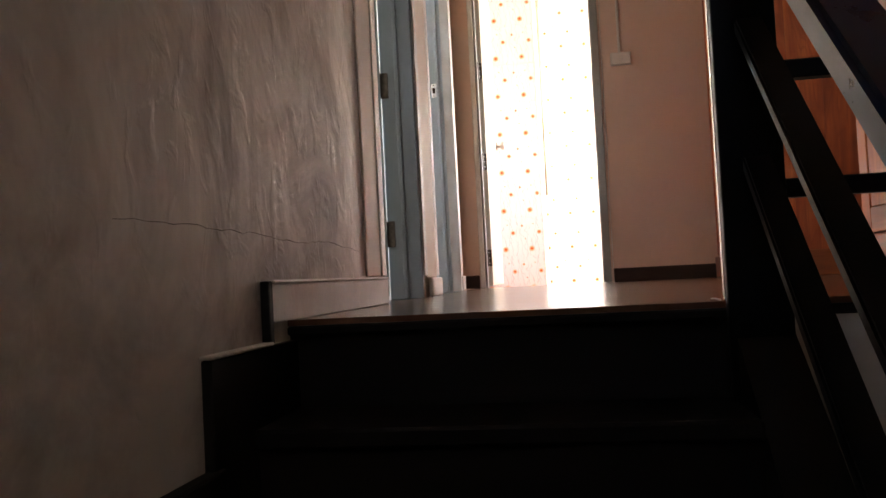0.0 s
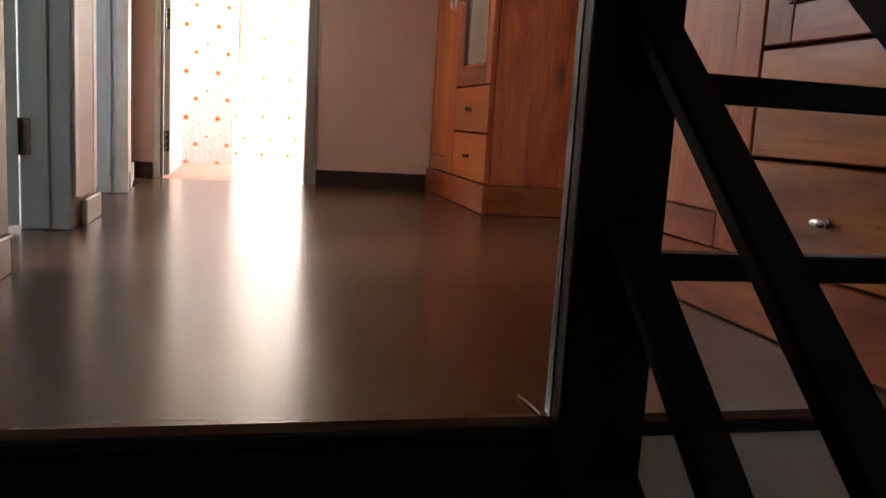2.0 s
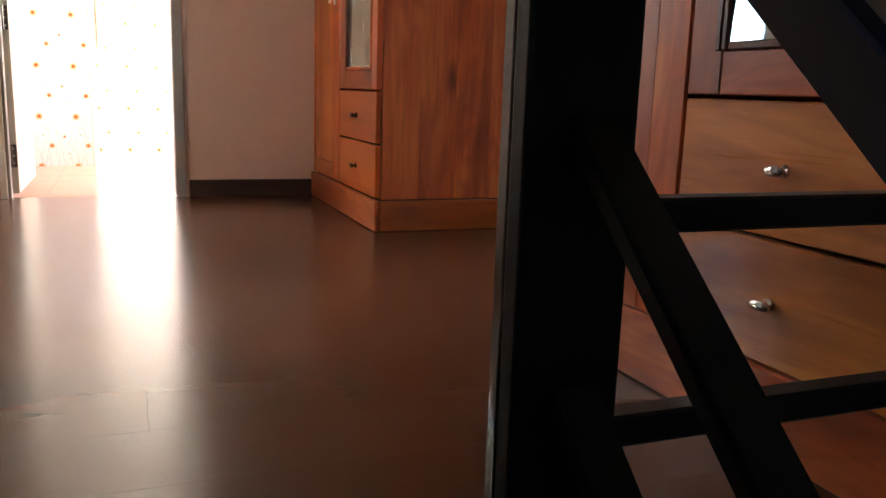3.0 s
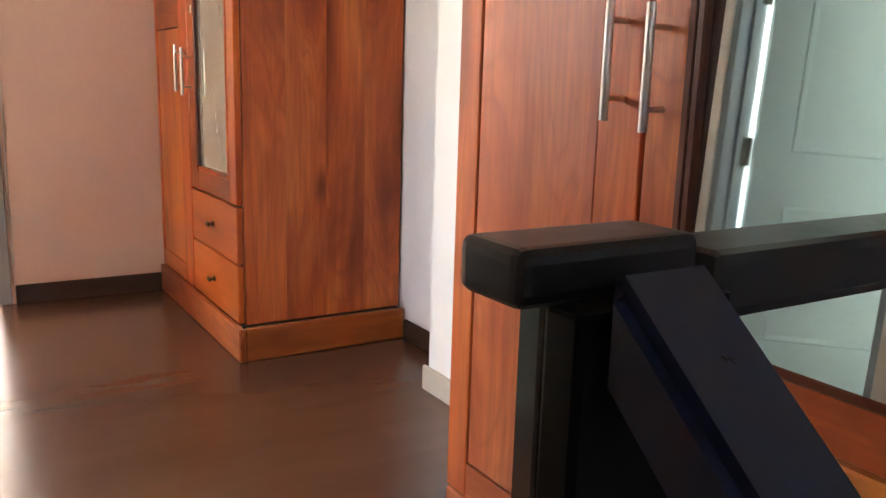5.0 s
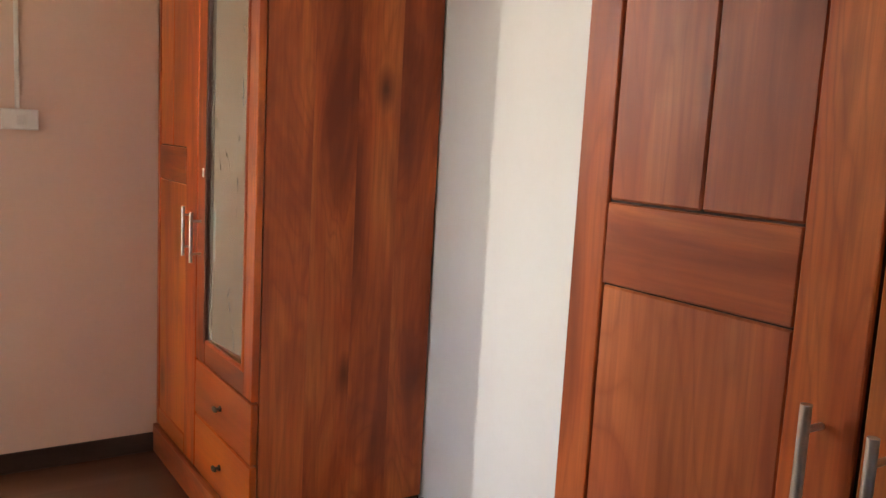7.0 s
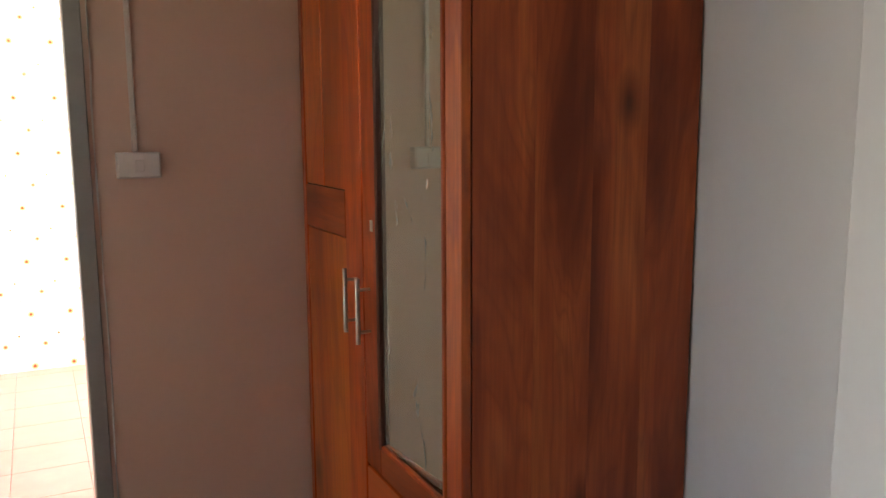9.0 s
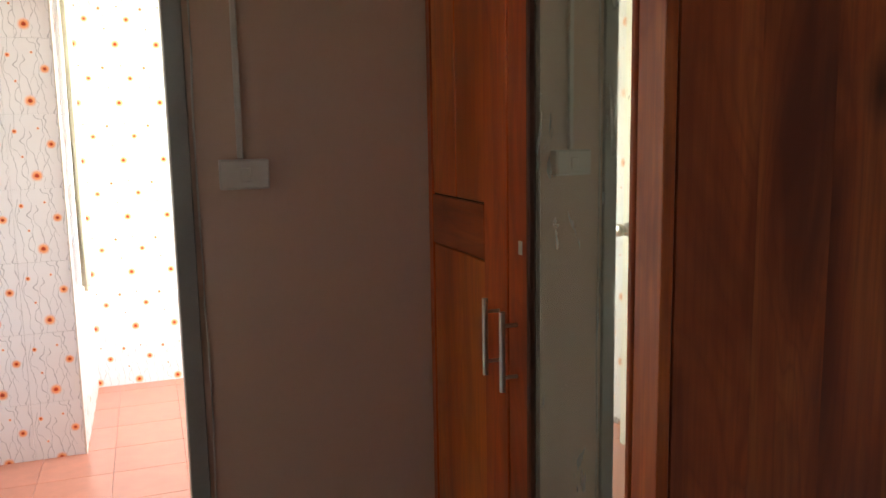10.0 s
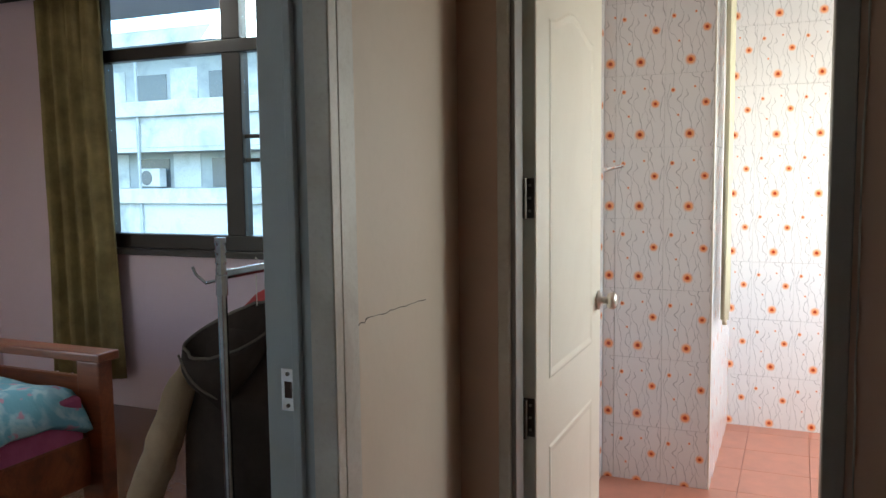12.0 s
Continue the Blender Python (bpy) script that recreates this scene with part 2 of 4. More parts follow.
TEAK = wood("teak_upright_grain", (0.21, 0.036, 0.013), (0.58, 0.122, 0.034), (0.74, 0.21, 0.06), "z", 0.36, 0.10, 2.4, streak=0.36, knots=3.2, spec=0.3)
TEAK_DOOR = wood("teak_door_panel", (0.23, 0.040, 0.013), (0.51, 0.112, 0.036), (0.67, 0.205, 0.07), "z", 0.40, 0.12, 2.0, streak=0.4, spec=0.4)
TEAK_RAIL = wood("teak_cross_grain", (0.21, 0.036, 0.010), (0.50, 0.105, 0.03), (0.66, 0.18, 0.055), "y", 0.34, 0.15, streak=0.4, spec=0.35)
TEAK_DRAWER = wood("golden_drawer_front", (0.30, 0.075, 0.018), (0.70, 0.235, 0.06), (0.82, 0.36, 0.12), "y", 0.28, 0.3, 3.0, streak=0.3, rings_n=5.0, spec=0.5, grain=0.2)
ORANGE_DRAWER = wood("orange_drawer_front", (0.30, 0.055, 0.010), (0.62, 0.118, 0.018), (0.74, 0.19, 0.034), "y", 0.32, 0.2, 1.6, streak=0.14, rings_n=2.5, spec=0.35, grain=0.2)
# Teak darkened to carry the shade that falls on the mirror moulding.
SHADE_BEAD = wood("shade_darkened_bead", (0.06, 0.014, 0.007), (0.11, 0.026, 0.012), (0.15, 0.038, 0.017), "z", 0.4, 0.1, streak=0.3, spec=0.3)
TEAK_SIDE_RAIL = wood("teak_side_rail", (0.22, 0.045, 0.01), (0.46, 0.115, 0.024), (0.60, 0.20, 0.05), "x", 0.34, 0.15, streak=0.4, spec=0.35)
HONEY = wood("honey_teak_stile", (0.22, 0.034, 0.006), (0.53, 0.085, 0.012), (0.68, 0.155, 0.027), "z", 0.34, 0.2, 2.4, streak=0.34, spec=0.35)
HONEY_PANEL = wood("honey_teak_panel", (0.30, 0.058, 0.009), (0.63, 0.126, 0.015), (0.76, 0.21, 0.032), "z", 0.34, 0.2, 1.8, streak=0.3, knots=2.2, spec=0.35)
HONEY_RAIL = wood("honey_teak_rail", (0.20, 0.032, 0.006), (0.46, 0.09, 0.014), (0.62, 0.16, 0.03), "y", 0.34, 0.2, streak=0.4, spec=0.35)
for timber_mat in (TEAK, TEAK_DOOR, TEAK_RAIL):
    timber_mat.node_tree.nodes["Principled BSDF"].inputs["Coat Roughness"].default_value = 0.4
RED_TIMBER, HONEY_TIMBER = (TEAK, TEAK_DOOR, TEAK_RAIL, TEAK_DRAWER), (HONEY, HONEY_PANEL, HONEY_RAIL, ORANGE_DRAWER)
GROOVE = plain("dark_groove", (0.055, 0.018, 0.009), 0.7)
LAMINATE = wood("dark_laminate", (0.108, 0.049, 0.029), (0.115, 0.052, 0.031), (0.122, 0.056, 0.034), "x", 0.24, 0.06, 4.0, 12.0, 0.02, rings_n=6.0, vary=0.10, grain=0.07, relief=0.0)
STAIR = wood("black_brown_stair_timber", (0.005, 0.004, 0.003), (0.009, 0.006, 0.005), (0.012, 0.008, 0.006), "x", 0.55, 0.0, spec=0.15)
BLACK = plain("black_painted_steel", (0.0035, 0.0035, 0.0042), 0.34, 0.0, 0.2, 0.0, 30, 0.08)
BLACK.node_tree.nodes["Principled BSDF"].inputs["Specular IOR Level"].default_value = 0.12
# Blue sheen of reflected sky is put into the black handrail's base colour.
GLOSS_BLACK = plain("gloss_black_paint_sky_sheen", (0.004, 0.008, 0.025), 0.30, 0.0, 0.08, 0.0, 20, 0.0)
RAIL_TOP = plain("worn_black_rail_paint", (0.006, 0.006, 0.006), 0.34, 0.0, 0.06, 0.0, 30, 0.02)
# Coated, slightly paler black for the added strip that imitates the newel's glint.
GLOSS_EDGE = plain("high_gloss_black_paint", (0.02, 0.017, 0.015), 0.22, 0.0, 0.1, 1.0, 30, 0.0)
PLASTER = plaster("old_plaster")
WALL = paint("beige_wall_paint", (0.65, 0.44, 0.33), (0.54, 0.36, 0.265), 0.5, 0.12, 0.35)
CREAM = paint("cream_wall_paint", (0.74, 0.605, 0.475), (0.62, 0.49, 0.38), 0.5, 0.12, 0.4)
WHITE = paint("white_wall_paint", (0.80, 0.79, 0.79), (0.68, 0.66, 0.65), 0.55, 0.1, 0.3)
PINK = paint("lilac_wall_paint", (0.60, 0.45, 0.50), (0.52, 0.38, 0.43), 0.55, 0.1, 0.3)
CEIL = paint("ceiling_paint", (0.75, 0.73, 0.70), (0.65, 0.62, 0.6), 0.7, 0.1, 0.3)
FASCIA = paint("grey_plaster_fascia", (0.52, 0.47, 0.41), (0.40, 0.35, 0.30), 0.7, 0.2, 0.5)
TRIM = paint("worn_white_trim", (0.72, 0.67, 0.60), (0.45, 0.36, 0.28), 0.4, 0.15, 0.6, 3.0)
SKIRT_LIGHT = paint("grey_white_skirting", (0.55, 0.50, 0.45), (0.35, 0.29, 0.24), 0.4, 0.15, 0.6, 3.0)
SKIRT_DARK = wood("dark_brown_skirting", (0.03, 0.015, 0.01), (0.05, 0.025, 0.017), (0.07, 0.036, 0.024), "x", 0.6, 0.0, spec=0.2)
# Darker than the bedroom frame: the first doorway's shade is put into this colour.
SHADED_SLATE = paint("shade_darkened_frame_paint", (0.17, 0.205, 0.225), (0.12, 0.145, 0.16), 0.35, 0.08, 0.4)
BLUEGREY = paint("blue_grey_gloss_paint", (0.45, 0.49, 0.50), (0.34, 0.37, 0.38), 0.35, 0.08, 0.4)
GREYFRAME = paint("grey_door_frame_paint", (0.29, 0.27, 0.245), (0.22, 0.20, 0.18), 0.4, 0.08, 0.5, 3.0)
TEAL = paint("pale_teal_door_paint", (0.34, 0.45, 0.46), (0.29, 0.39, 0.40), 0.4, 0.06, 0.3)
IVORY = paint("ivory_door_paint", (0.80, 0.77, 0.65), (0.68, 0.63, 0.51), 0.35, 0.06, 0.35, 2.0)
STEEL = plain("brushed_steel", (0.62, 0.58, 0.54), 0.38, 1.0, 0.06, 0, 60, 0.0)
CHROME = plain("bright_chrome", (0.80, 0.80, 0.80), 0.12, 1.0, 0.05, 0, 40, 0.0)
RACK_STEEL = plain("dull_rack_chrome", (0.42, 0.43, 0.45), 0.2, 1.0, 0.15, 0, 30, 0.0)
BRONZE = plain("aged_hinge_metal", (0.14, 0.12, 0.10), 0.45, 0.9, 0.25, 0, 60, 0.15)
TILE = flower_tile()
GROUT = plain("white_grout", (0.80, 0.79, 0.78), 0.8)
TERRACOTTA = plain("salmon_floor_tile", (0.56, 0.22, 0.15), 0.32, 0.0, 0.10, 0.1, 9, 0.05)
PLASTIC = plain("white_switch_plastic", (0.68, 0.62, 0.55), 0.35, 0.0, 0.05)
DARKFRAME = plain("dark_brown_aluminium", (0.022, 0.012, 0.010), 0.5, 0.0, 0.15)
CRACK = plain("plaster_crack", (0.09, 0.065, 0.05), 0.9)


def mirror_material(name, tint, metal, smudge=0.0):
    m = Mat(name, 0.02, metal)
    n = m.noise(m.coords(), 5, 5, 0.6)
    m.color(tint)
    m.rough(m.ramp(n, ((0.45, (0.01,) * 3), (0.75, (0.06,) * 3))))
    if smudge:
        wipe = m.noise(m.coords((1, 1, 0.5), turn=(0.35, 0, 0)), 9, 5, 0.65, 1.2)
        mask = m.math("MULTIPLY", m.ramp(wipe, ((0.63, (0, 0, 0)), (0.72, (1, 1, 1)))), smudge)
        m.color(m.mix(mask, tint, (0.78, 0.76, 0.66)))
        m.put(m.b.inputs["Metallic"], m.math("MULTIPLY_ADD", mask, -0.5, metal))
    return m.m


MIRROR_DUSTY = mirror_material("dusty_greenish_mirror", (0.72, 0.76, 0.64), 0.75, 0.6)
MIRROR_CLEAR = mirror_material("teal_tinted_mirror", (0.70, 0.86, 0.86), 0.92)
GLASS = Mat("clear_window_glass", 0.0)
GLASS.b.inputs["Transmission Weight"].default_value = 1.0
GLASS.b.inputs["IOR"].default_value = 1.05
GLASS = GLASS.color((0.74, 0.90, 1.0)).m

# ---- large structure ----
LX, FY, RX, CX = -0.69, 4.76, 1.32, 1.13  # left wall, far wall, right wall, column face
EDGE, TOP = 1.475, 2.6                     # top stair edge, ceiling
A0, A1, B0, B1, HEAD = 2.34, 3.01, 3.33, 4.045, 2.05
B0X, B1X, BHEAD = -0.632, 0.062, 2.02      # bathroom opening

wall_left = single("wall_left", boxes(((LX - 0.12, -1.7, -2.9), (LX, A0, TOP)),
                                      ((LX - 0.12, A0, HEAD), (LX, A1, TOP)), ((LX - 0.12, A0, -0.3), (LX, A1, -0.012))),
                   PLASTER, "old beige plaster stair wall with ridges, stains and cracks", "wall", "structure")
single("wall_left_far", boxes(((LX - 0.12, A1, -0.3), (LX, B0, TOP)), ((LX - 0.12, B0, HEAD), (LX, B1, TOP)),
                              ((LX - 0.12, B1, -0.3), (LX - 0.085, FY, TOP))),
       CREAM, "cream painted hall wall between the bedroom doors", "wall", "structure")
bm = bmesh.new()
SKEW = [(LX, B1), (LX - 0.078, FY), (LX - 0.084, FY), (LX - 0.084, B1)]
lo = [bm.verts.new((x, y, -0.3)) for x, y in SKEW]
hi = [bm.verts.new((x, y, TOP)) for x, y in SKEW]
bm.faces.new(lo), bm.faces.new(hi[::-1])
for i in range(4):
    bm.faces.new((lo[i], hi[i], hi[(i + 1) % 4], lo[(i + 1) % 4]))
wall_crooked = single("wall_left_corner", bm, CREAM, "cream painted hall wall running slightly askew to the corner", "wall", "structure")
single("wall_far", boxes(((LX - 0.12, FY, -0.3), (B0X - 0.03, FY + 0.1, TOP)), ((B0X - 0.03, FY, BHEAD + 0.03), (B1X + 0.03, FY + 0.1, TOP)),
                         ((B1X + 0.03, FY, -0.3), (RX + 0.12, FY + 0.1, TOP))),
       WALL, "beige painted end wall with the bathroom doorway", "wall", "structure")
single("wall_right", box((RX, -1.7, -2.9), (RX + 0.12, FY, TOP)), WHITE, "white painted wall behind the wardrobes", "wall", "structure")
single("wall_column", box((CX, 2.1, 0.0), (RX, 3.18, TOP), 0.006), WHITE, "white painted column standing out from the wall", "wall", "structure")
single("wall_back", boxes(((LX - 0.12, -1.82, -2.9), (RX + 0.12, -1.7, 2.05)), ((LX - 0.12, -1.82, 2.45), (RX + 0.12, -1.7, TOP)),
                          ((LX - 0.12, -1.82, 2.05), (-0.55, -1.7, 2.45)), ((0.14, -1.82, 2.05), (RX + 0.12, -1.7, 2.45))), WALL, "plain wall with a small window opening above the stairs", "wall", "structure")
single("ceiling", box((-5.0, -1.82, TOP), (RX + 0.2, 7.8, TOP + 0.1)), CEIL, "plain pale ceiling", "ceiling", "structure")

# landing floor body, edge and the wall under it
floor = single("floor", boxes(((LX, EDGE + 0.06, -0.16), (RX, FY, -0.012)), ((LX - 0.12, A0, -0.012), (LX, A1, -0.004)), ((LX - 0.12, B0, -0.012), (LX, B1, -0.004)),
                              ((B0X, FY, -0.16), (B1X, FY + 0.1, -0.006))),
               LAMINATE, "dark brown glossy laminate landing floor", "floor", "structure")
single("wall_under_landing", box((0.275, EDGE + 0.012, -2.9), (RX, EDGE + 0.058, -0.0325)), FASCIA, "grey plaster wall under the landing", "wall", "structure")
single("wall_under_floor", box((LX, EDGE + 0.06, -2.9), (RX, EDGE + 0.11, -0.161)), FASCIA, "plain wall closing the space under the landing", "wall", "structure")
single("floor_half_landing", box((LX, -1.7, -1.55), (RX, EDGE - 0.23 * 8 + 0.23, -1.424)), STAIR, "dark timber half landing", "floor", "structure")
single("floor_lower", box((LX, -1.7, -3.0), (RX, EDGE + 0.1, -2.9)), LAMINATE, "dark floor of the storey below", "floor", "structure")

# ---- stairs ----
RISE, GO, SX = 0.178, 0.23, 0.17
stairs = thing("stair_flight", (LX, EDGE, -1.4), "black-brown timber stair flight beside a plaster wall", "stairs", kind="structure")
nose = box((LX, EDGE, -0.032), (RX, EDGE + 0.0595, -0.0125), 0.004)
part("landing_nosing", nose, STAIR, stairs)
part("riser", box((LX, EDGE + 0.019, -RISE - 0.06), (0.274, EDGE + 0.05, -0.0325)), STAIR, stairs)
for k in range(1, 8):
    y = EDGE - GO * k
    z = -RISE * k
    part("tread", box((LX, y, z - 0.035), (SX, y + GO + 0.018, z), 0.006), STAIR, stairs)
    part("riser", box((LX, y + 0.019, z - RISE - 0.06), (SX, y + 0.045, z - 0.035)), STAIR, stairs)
# closed string on the open side, following the pitch
bm = bmesh.new()
prof = [(EDGE + 0.05, -0.043), (EDGE - 0.02, -0.043), (EDGE - 0.1, -0.10), (-0.36, -1.43), (-0.36, -1.75), (EDGE + 0.05, -0.36)]
a = [bm.verts.new((SX, y, z)) for y, z in prof]
b = [bm.verts.new((SX + 0.10, y, z)) for y, z in prof]
bm.faces.new(a), bm.faces.new(b[::-1])
for i in range(len(prof)):
    bm.faces.new((a[i], b[i], b[(i + 1) % 6], a[(i + 1) % 6]))
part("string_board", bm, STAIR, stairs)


def skirt(y0, y1, z0, z1):
    bm = box((LX, y0, z0), (LX + 0.016, y1, z1 - 0.008), 0.002)
    add_box(bm, (LX, y0 - 0.001, z1 - 0.008), (LX + 0.022, y1, z1), 0.003)
    return bm


part("wall_skirting", skirt(EDGE - 0.114, A0, 0.001, 0.082), SKIRT_LIGHT, stairs, "worn grey-white skirting with a dark end")
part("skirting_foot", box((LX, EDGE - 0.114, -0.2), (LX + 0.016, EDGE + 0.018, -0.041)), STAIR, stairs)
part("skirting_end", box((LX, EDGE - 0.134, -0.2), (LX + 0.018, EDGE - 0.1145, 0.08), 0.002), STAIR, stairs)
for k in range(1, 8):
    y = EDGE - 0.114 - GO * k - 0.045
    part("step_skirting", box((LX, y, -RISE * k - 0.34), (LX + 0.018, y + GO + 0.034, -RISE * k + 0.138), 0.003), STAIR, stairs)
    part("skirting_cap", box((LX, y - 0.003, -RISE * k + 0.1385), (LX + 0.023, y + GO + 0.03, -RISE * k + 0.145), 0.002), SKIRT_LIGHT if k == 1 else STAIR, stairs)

# ---- skirtings ----
def skirting(name, lo, hi, mat, label):
    return single(name, box(lo, hi, 0.004), mat, label, "skirting board", "structure")


skirting("baseboard", (B1X + 0.06, FY - 0.014, 0.0), (0.705, FY - 0.001, 0.078), SKIRT_DARK, "dark brown skirting board under the beige wall")
skirting("baseboard", (LX - 0.075, FY - 0.014, 0.0), (B0X - 0.035, FY - 0.001, 0.078), SKIRT_DARK, "short dark brown skirting board in the corner")
skirting("baseboard", (RX - 0.014, 3.19, 0.0), (RX - 0.001, 3.655, 0.075), SKIRT_DARK, "dark brown skirting board beside the wardrobe")
skirting("baseboard", (CX - 0.014, 2.44, 0.0), (CX - 0.001, 3.192, 0.078), SKIRT_LIGHT, "white skirting board round the column")
sk = skirting("baseboard", (0.0, 0.0, 0.0), (0.015, FY - B1 - 0.10, 0.078), SKIRT_LIGHT, "worn pale skirting board on the hall wall")
sk.location = (LX - 0.006, B1 + 0.075, 0)
sk.rotation_euler = (0, 0, math.atan2(0.078, FY - B1))
skirting("baseboard", (LX + 0.012, A1 + 0.06, 0.0), (LX + 0.03, B0 - 0.03, 0.075), SKIRT_LIGHT, "short pale skirting block between two doors")


# ---- doors in the left wall ----
def jamb_set(name, y0, y1, label, near_cas, far_cas, paint_mat):
    d = thing(name, (LX, (y0 + y1) / 2, 0), label, "door frame", kind="structure")
    t = 0.03
    for nm, ya, yb in (("jamb", y0, y0 + t), ("jamb", y1 - t, y1)):
        part(nm, box((LX - 0.125, ya, -0.004), (LX + 0.004, yb, HEAD), 0.003), paint_mat, d)
    part("head", box((LX - 0.125, y0 + t, HEAD - t), (LX + 0.004, y1 - t, HEAD), 0.003), paint_mat, d)
    part("stop", box((LX - 0.066, y1 - t - 0.012, 0), (LX - 0.05, y1 - t, HEAD - t), 0.002), paint_mat, d)
    for ya, yb in (near_cas, far_cas):
        if yb > ya:
            part("casing", boxes(((LX, ya, 0.084), (LX + 0.012, yb, HEAD + 0.06)), bev=0.003), TRIM, d, "worn white painted casing")
    part("casing", box((LX, y0 - 0.05, HEAD + 0.002), (LX + 0.0125, y1 + 0.05, HEAD + 0.062), 0.003), TRIM, d)
    return d


door_a = jamb_set("door_1", A0, A1, "door frame darkened to slate grey for shade, its door standing open inwards", (A0 - 0.055, A0 + 0.004), (A1 - 0.004, A1 + 0.05), SHADED_SLATE)
door_b = jamb_set("door_2", B0, B1, "blue-grey bedroom door frame with a strike plate", (B0 - 0.05, B0 + 0.004), (B1 - 0.004, B1 + 0.05), BLUEGREY)
part("old_casing", box((LX, A0 - 0.215, 0.084), (LX + 0.008, A0 - 0.056, HEAD + 0.06), 0.003), CREAM, door_a, "tan flaking strip beside the casing")
part("wall_strip", box((LX, A1 + 0.051, 0.076), (LX + 0.010, B0 - 0.051, HEAD + 0.05), 0.003), CREAM, door_a)
part("casing_return", box((LX - 0.034, B1 - 0.0318, 0.0), (LX + 0.0128, B1 - 0.0045, HEAD - 0.031), 0.002), TRIM, door_b, "pale pink-white painted casing edge")
plate = part("strike_plate", boxes(((LX - 0.0940, B1 - 0.0325, 1.002), (LX - 0.0680, B1 - 0.030, 1.074)), ((LX - 0.0675, B1 - 0.0325, 1.020), (LX - 0.0560, B1 - 0.030, 1.056)), bev=0.0008), CHROME, door_b, "worn steel strike plate")
# Thin dark slab on the plate's face paints the shade of its hole.
part("strike_hole", box((LX - 0.0870, B1 - 0.0332, 1.024), (LX - 0.0730, B1 - 0.0326, 1.052)), GROOVE, plate)
for z in (1.011, 1.065):
    bm = bmesh.new()
    tube(bm, [(LX - 0.0810, B1 - 0.0325, z), (LX - 0.0810, B1 - 0.0340, z)], 0.0035, 10)
    part("screw", bm, BRONZE, plate)


def panel_leaf(name, parent_thing, mat, hinge, axis, length, thick, height, arch, labels=""):
    """A moulded panel door. axis 'x' runs to -x from the hinge, 'y' to +y."""
    def at(u, w, z):
        return (hinge[0] - u, hinge[1] - w, z) if axis == "x" else (hinge[0] - w, hinge[1] + u, z)
    leaf = part(name, box(at(0.004, 0, 0.012), at(length, thick, height), 0.003), mat, parent_thing, labels)
    for z0, z1 in ((0.18, 0.66), (0.84, height - 0.2)):
        for side in (-1, 1):
            bm = bmesh.new()
            loops = []
            for ins, up in ((0.0, -0.0006), (0.008, 0.0028), (0.014, 0.0024), (0.03, -0.0006)):
                m0, m1 = 0.12 + ins, length - 0.12 - ins
                pts = [(m0, z0 + ins), (m1, z0 + ins), (m1, z1 - ins)]
                if z0 > 0.5 and arch:
                    n = 12
                    for i in range(1, n):
                        f = i / n
                        pts.append((m1 - f * (m1 - m0), z1 - ins + 0.05 * math.sin(math.pi * f) ** 2))
                pts.append((m0, z1 - ins))
                loops.append([bm.verts.new(at(u, -up if side < 0 else thick + up, z)) for u, z in pts])
            for la, lb in zip(loops, loops[1:]):
                for i in range(len(la)):
                    j = (i + 1) % len(la)
                    bm.faces.new((la[i], la[j], lb[j], lb[i]))
            part("panel_moulding", bm, mat, leaf)
    return leaf


leaf_a = panel_leaf("door_leaf", door_a, TEAL, (LX - 0.135, A1 - 0.036), "x", 0.68, 0.036, 2.0, False, "pale teal moulded panel door")
swing = Matrix.Translation((LX - 0.135, A1 - 0.036, 0)) @ Matrix.Rotation(radians(36), 4, "Z") @ Matrix.Translation((-LX + 0.135, -A1 + 0.036, 0))
shift = Matrix.Translation(origin(door_a))
for ob in (leaf_a, *leaf_a.children):
    ob.data.transform(shift.inverted() @ swing @ shift)
for z in (0.2, 0.78, 1.32, 1.85):
    part("hinge", boxes(((LX - 0.134, A1 - 0.032, z), (LX - 0.095, A1 - 0.0295, z + 0.1)), bev=0.001), BRONZE, door_a)
    bm = bmesh.new()
    tube(bm, [(LX - 0.130, A1 - 0.035, z), (LX - 0.130, A1 - 0.035, z + 0.1)], 0.006, 8)
    part("hinge_pin", bm, BRONZE, door_a)

# ---- bathroom door ----
bath_door = thing("door_3", (B0X, FY, 0), "ivory panel bathroom door standing open into the tiled room", "door", kind="structure")
part("jamb", box((B0X - 0.03, FY - 0.012, 0.0), (B0X, FY + 0.112, BHEAD), 0.003), TRIM, bath_door)
part("jamb", box((B1X, FY - 0.012, 0.0), (B1X + 0.046, FY + 0.112, BHEAD), 0.003), GREYFRAME, bath_door)
part("head", box((B0X - 0.03, FY - 0.012, BHEAD), (B1X + 0.05, FY + 0.112, BHEAD + 0.05), 0.003), GREYFRAME, bath_door)
part("rebate", box((B0X, FY + 0.0, 0.0), (B0X + 0.012, FY + 0.06, BHEAD), 0.002), GREYFRAME, bath_door)
leaf_c = panel_leaf("door_leaf", bath_door, IVORY, (B0X + 0.036, FY + 0.085), "y", 0.74, 0.036, 1.99, True, "ivory moulded panel door leaf with an arched panel")
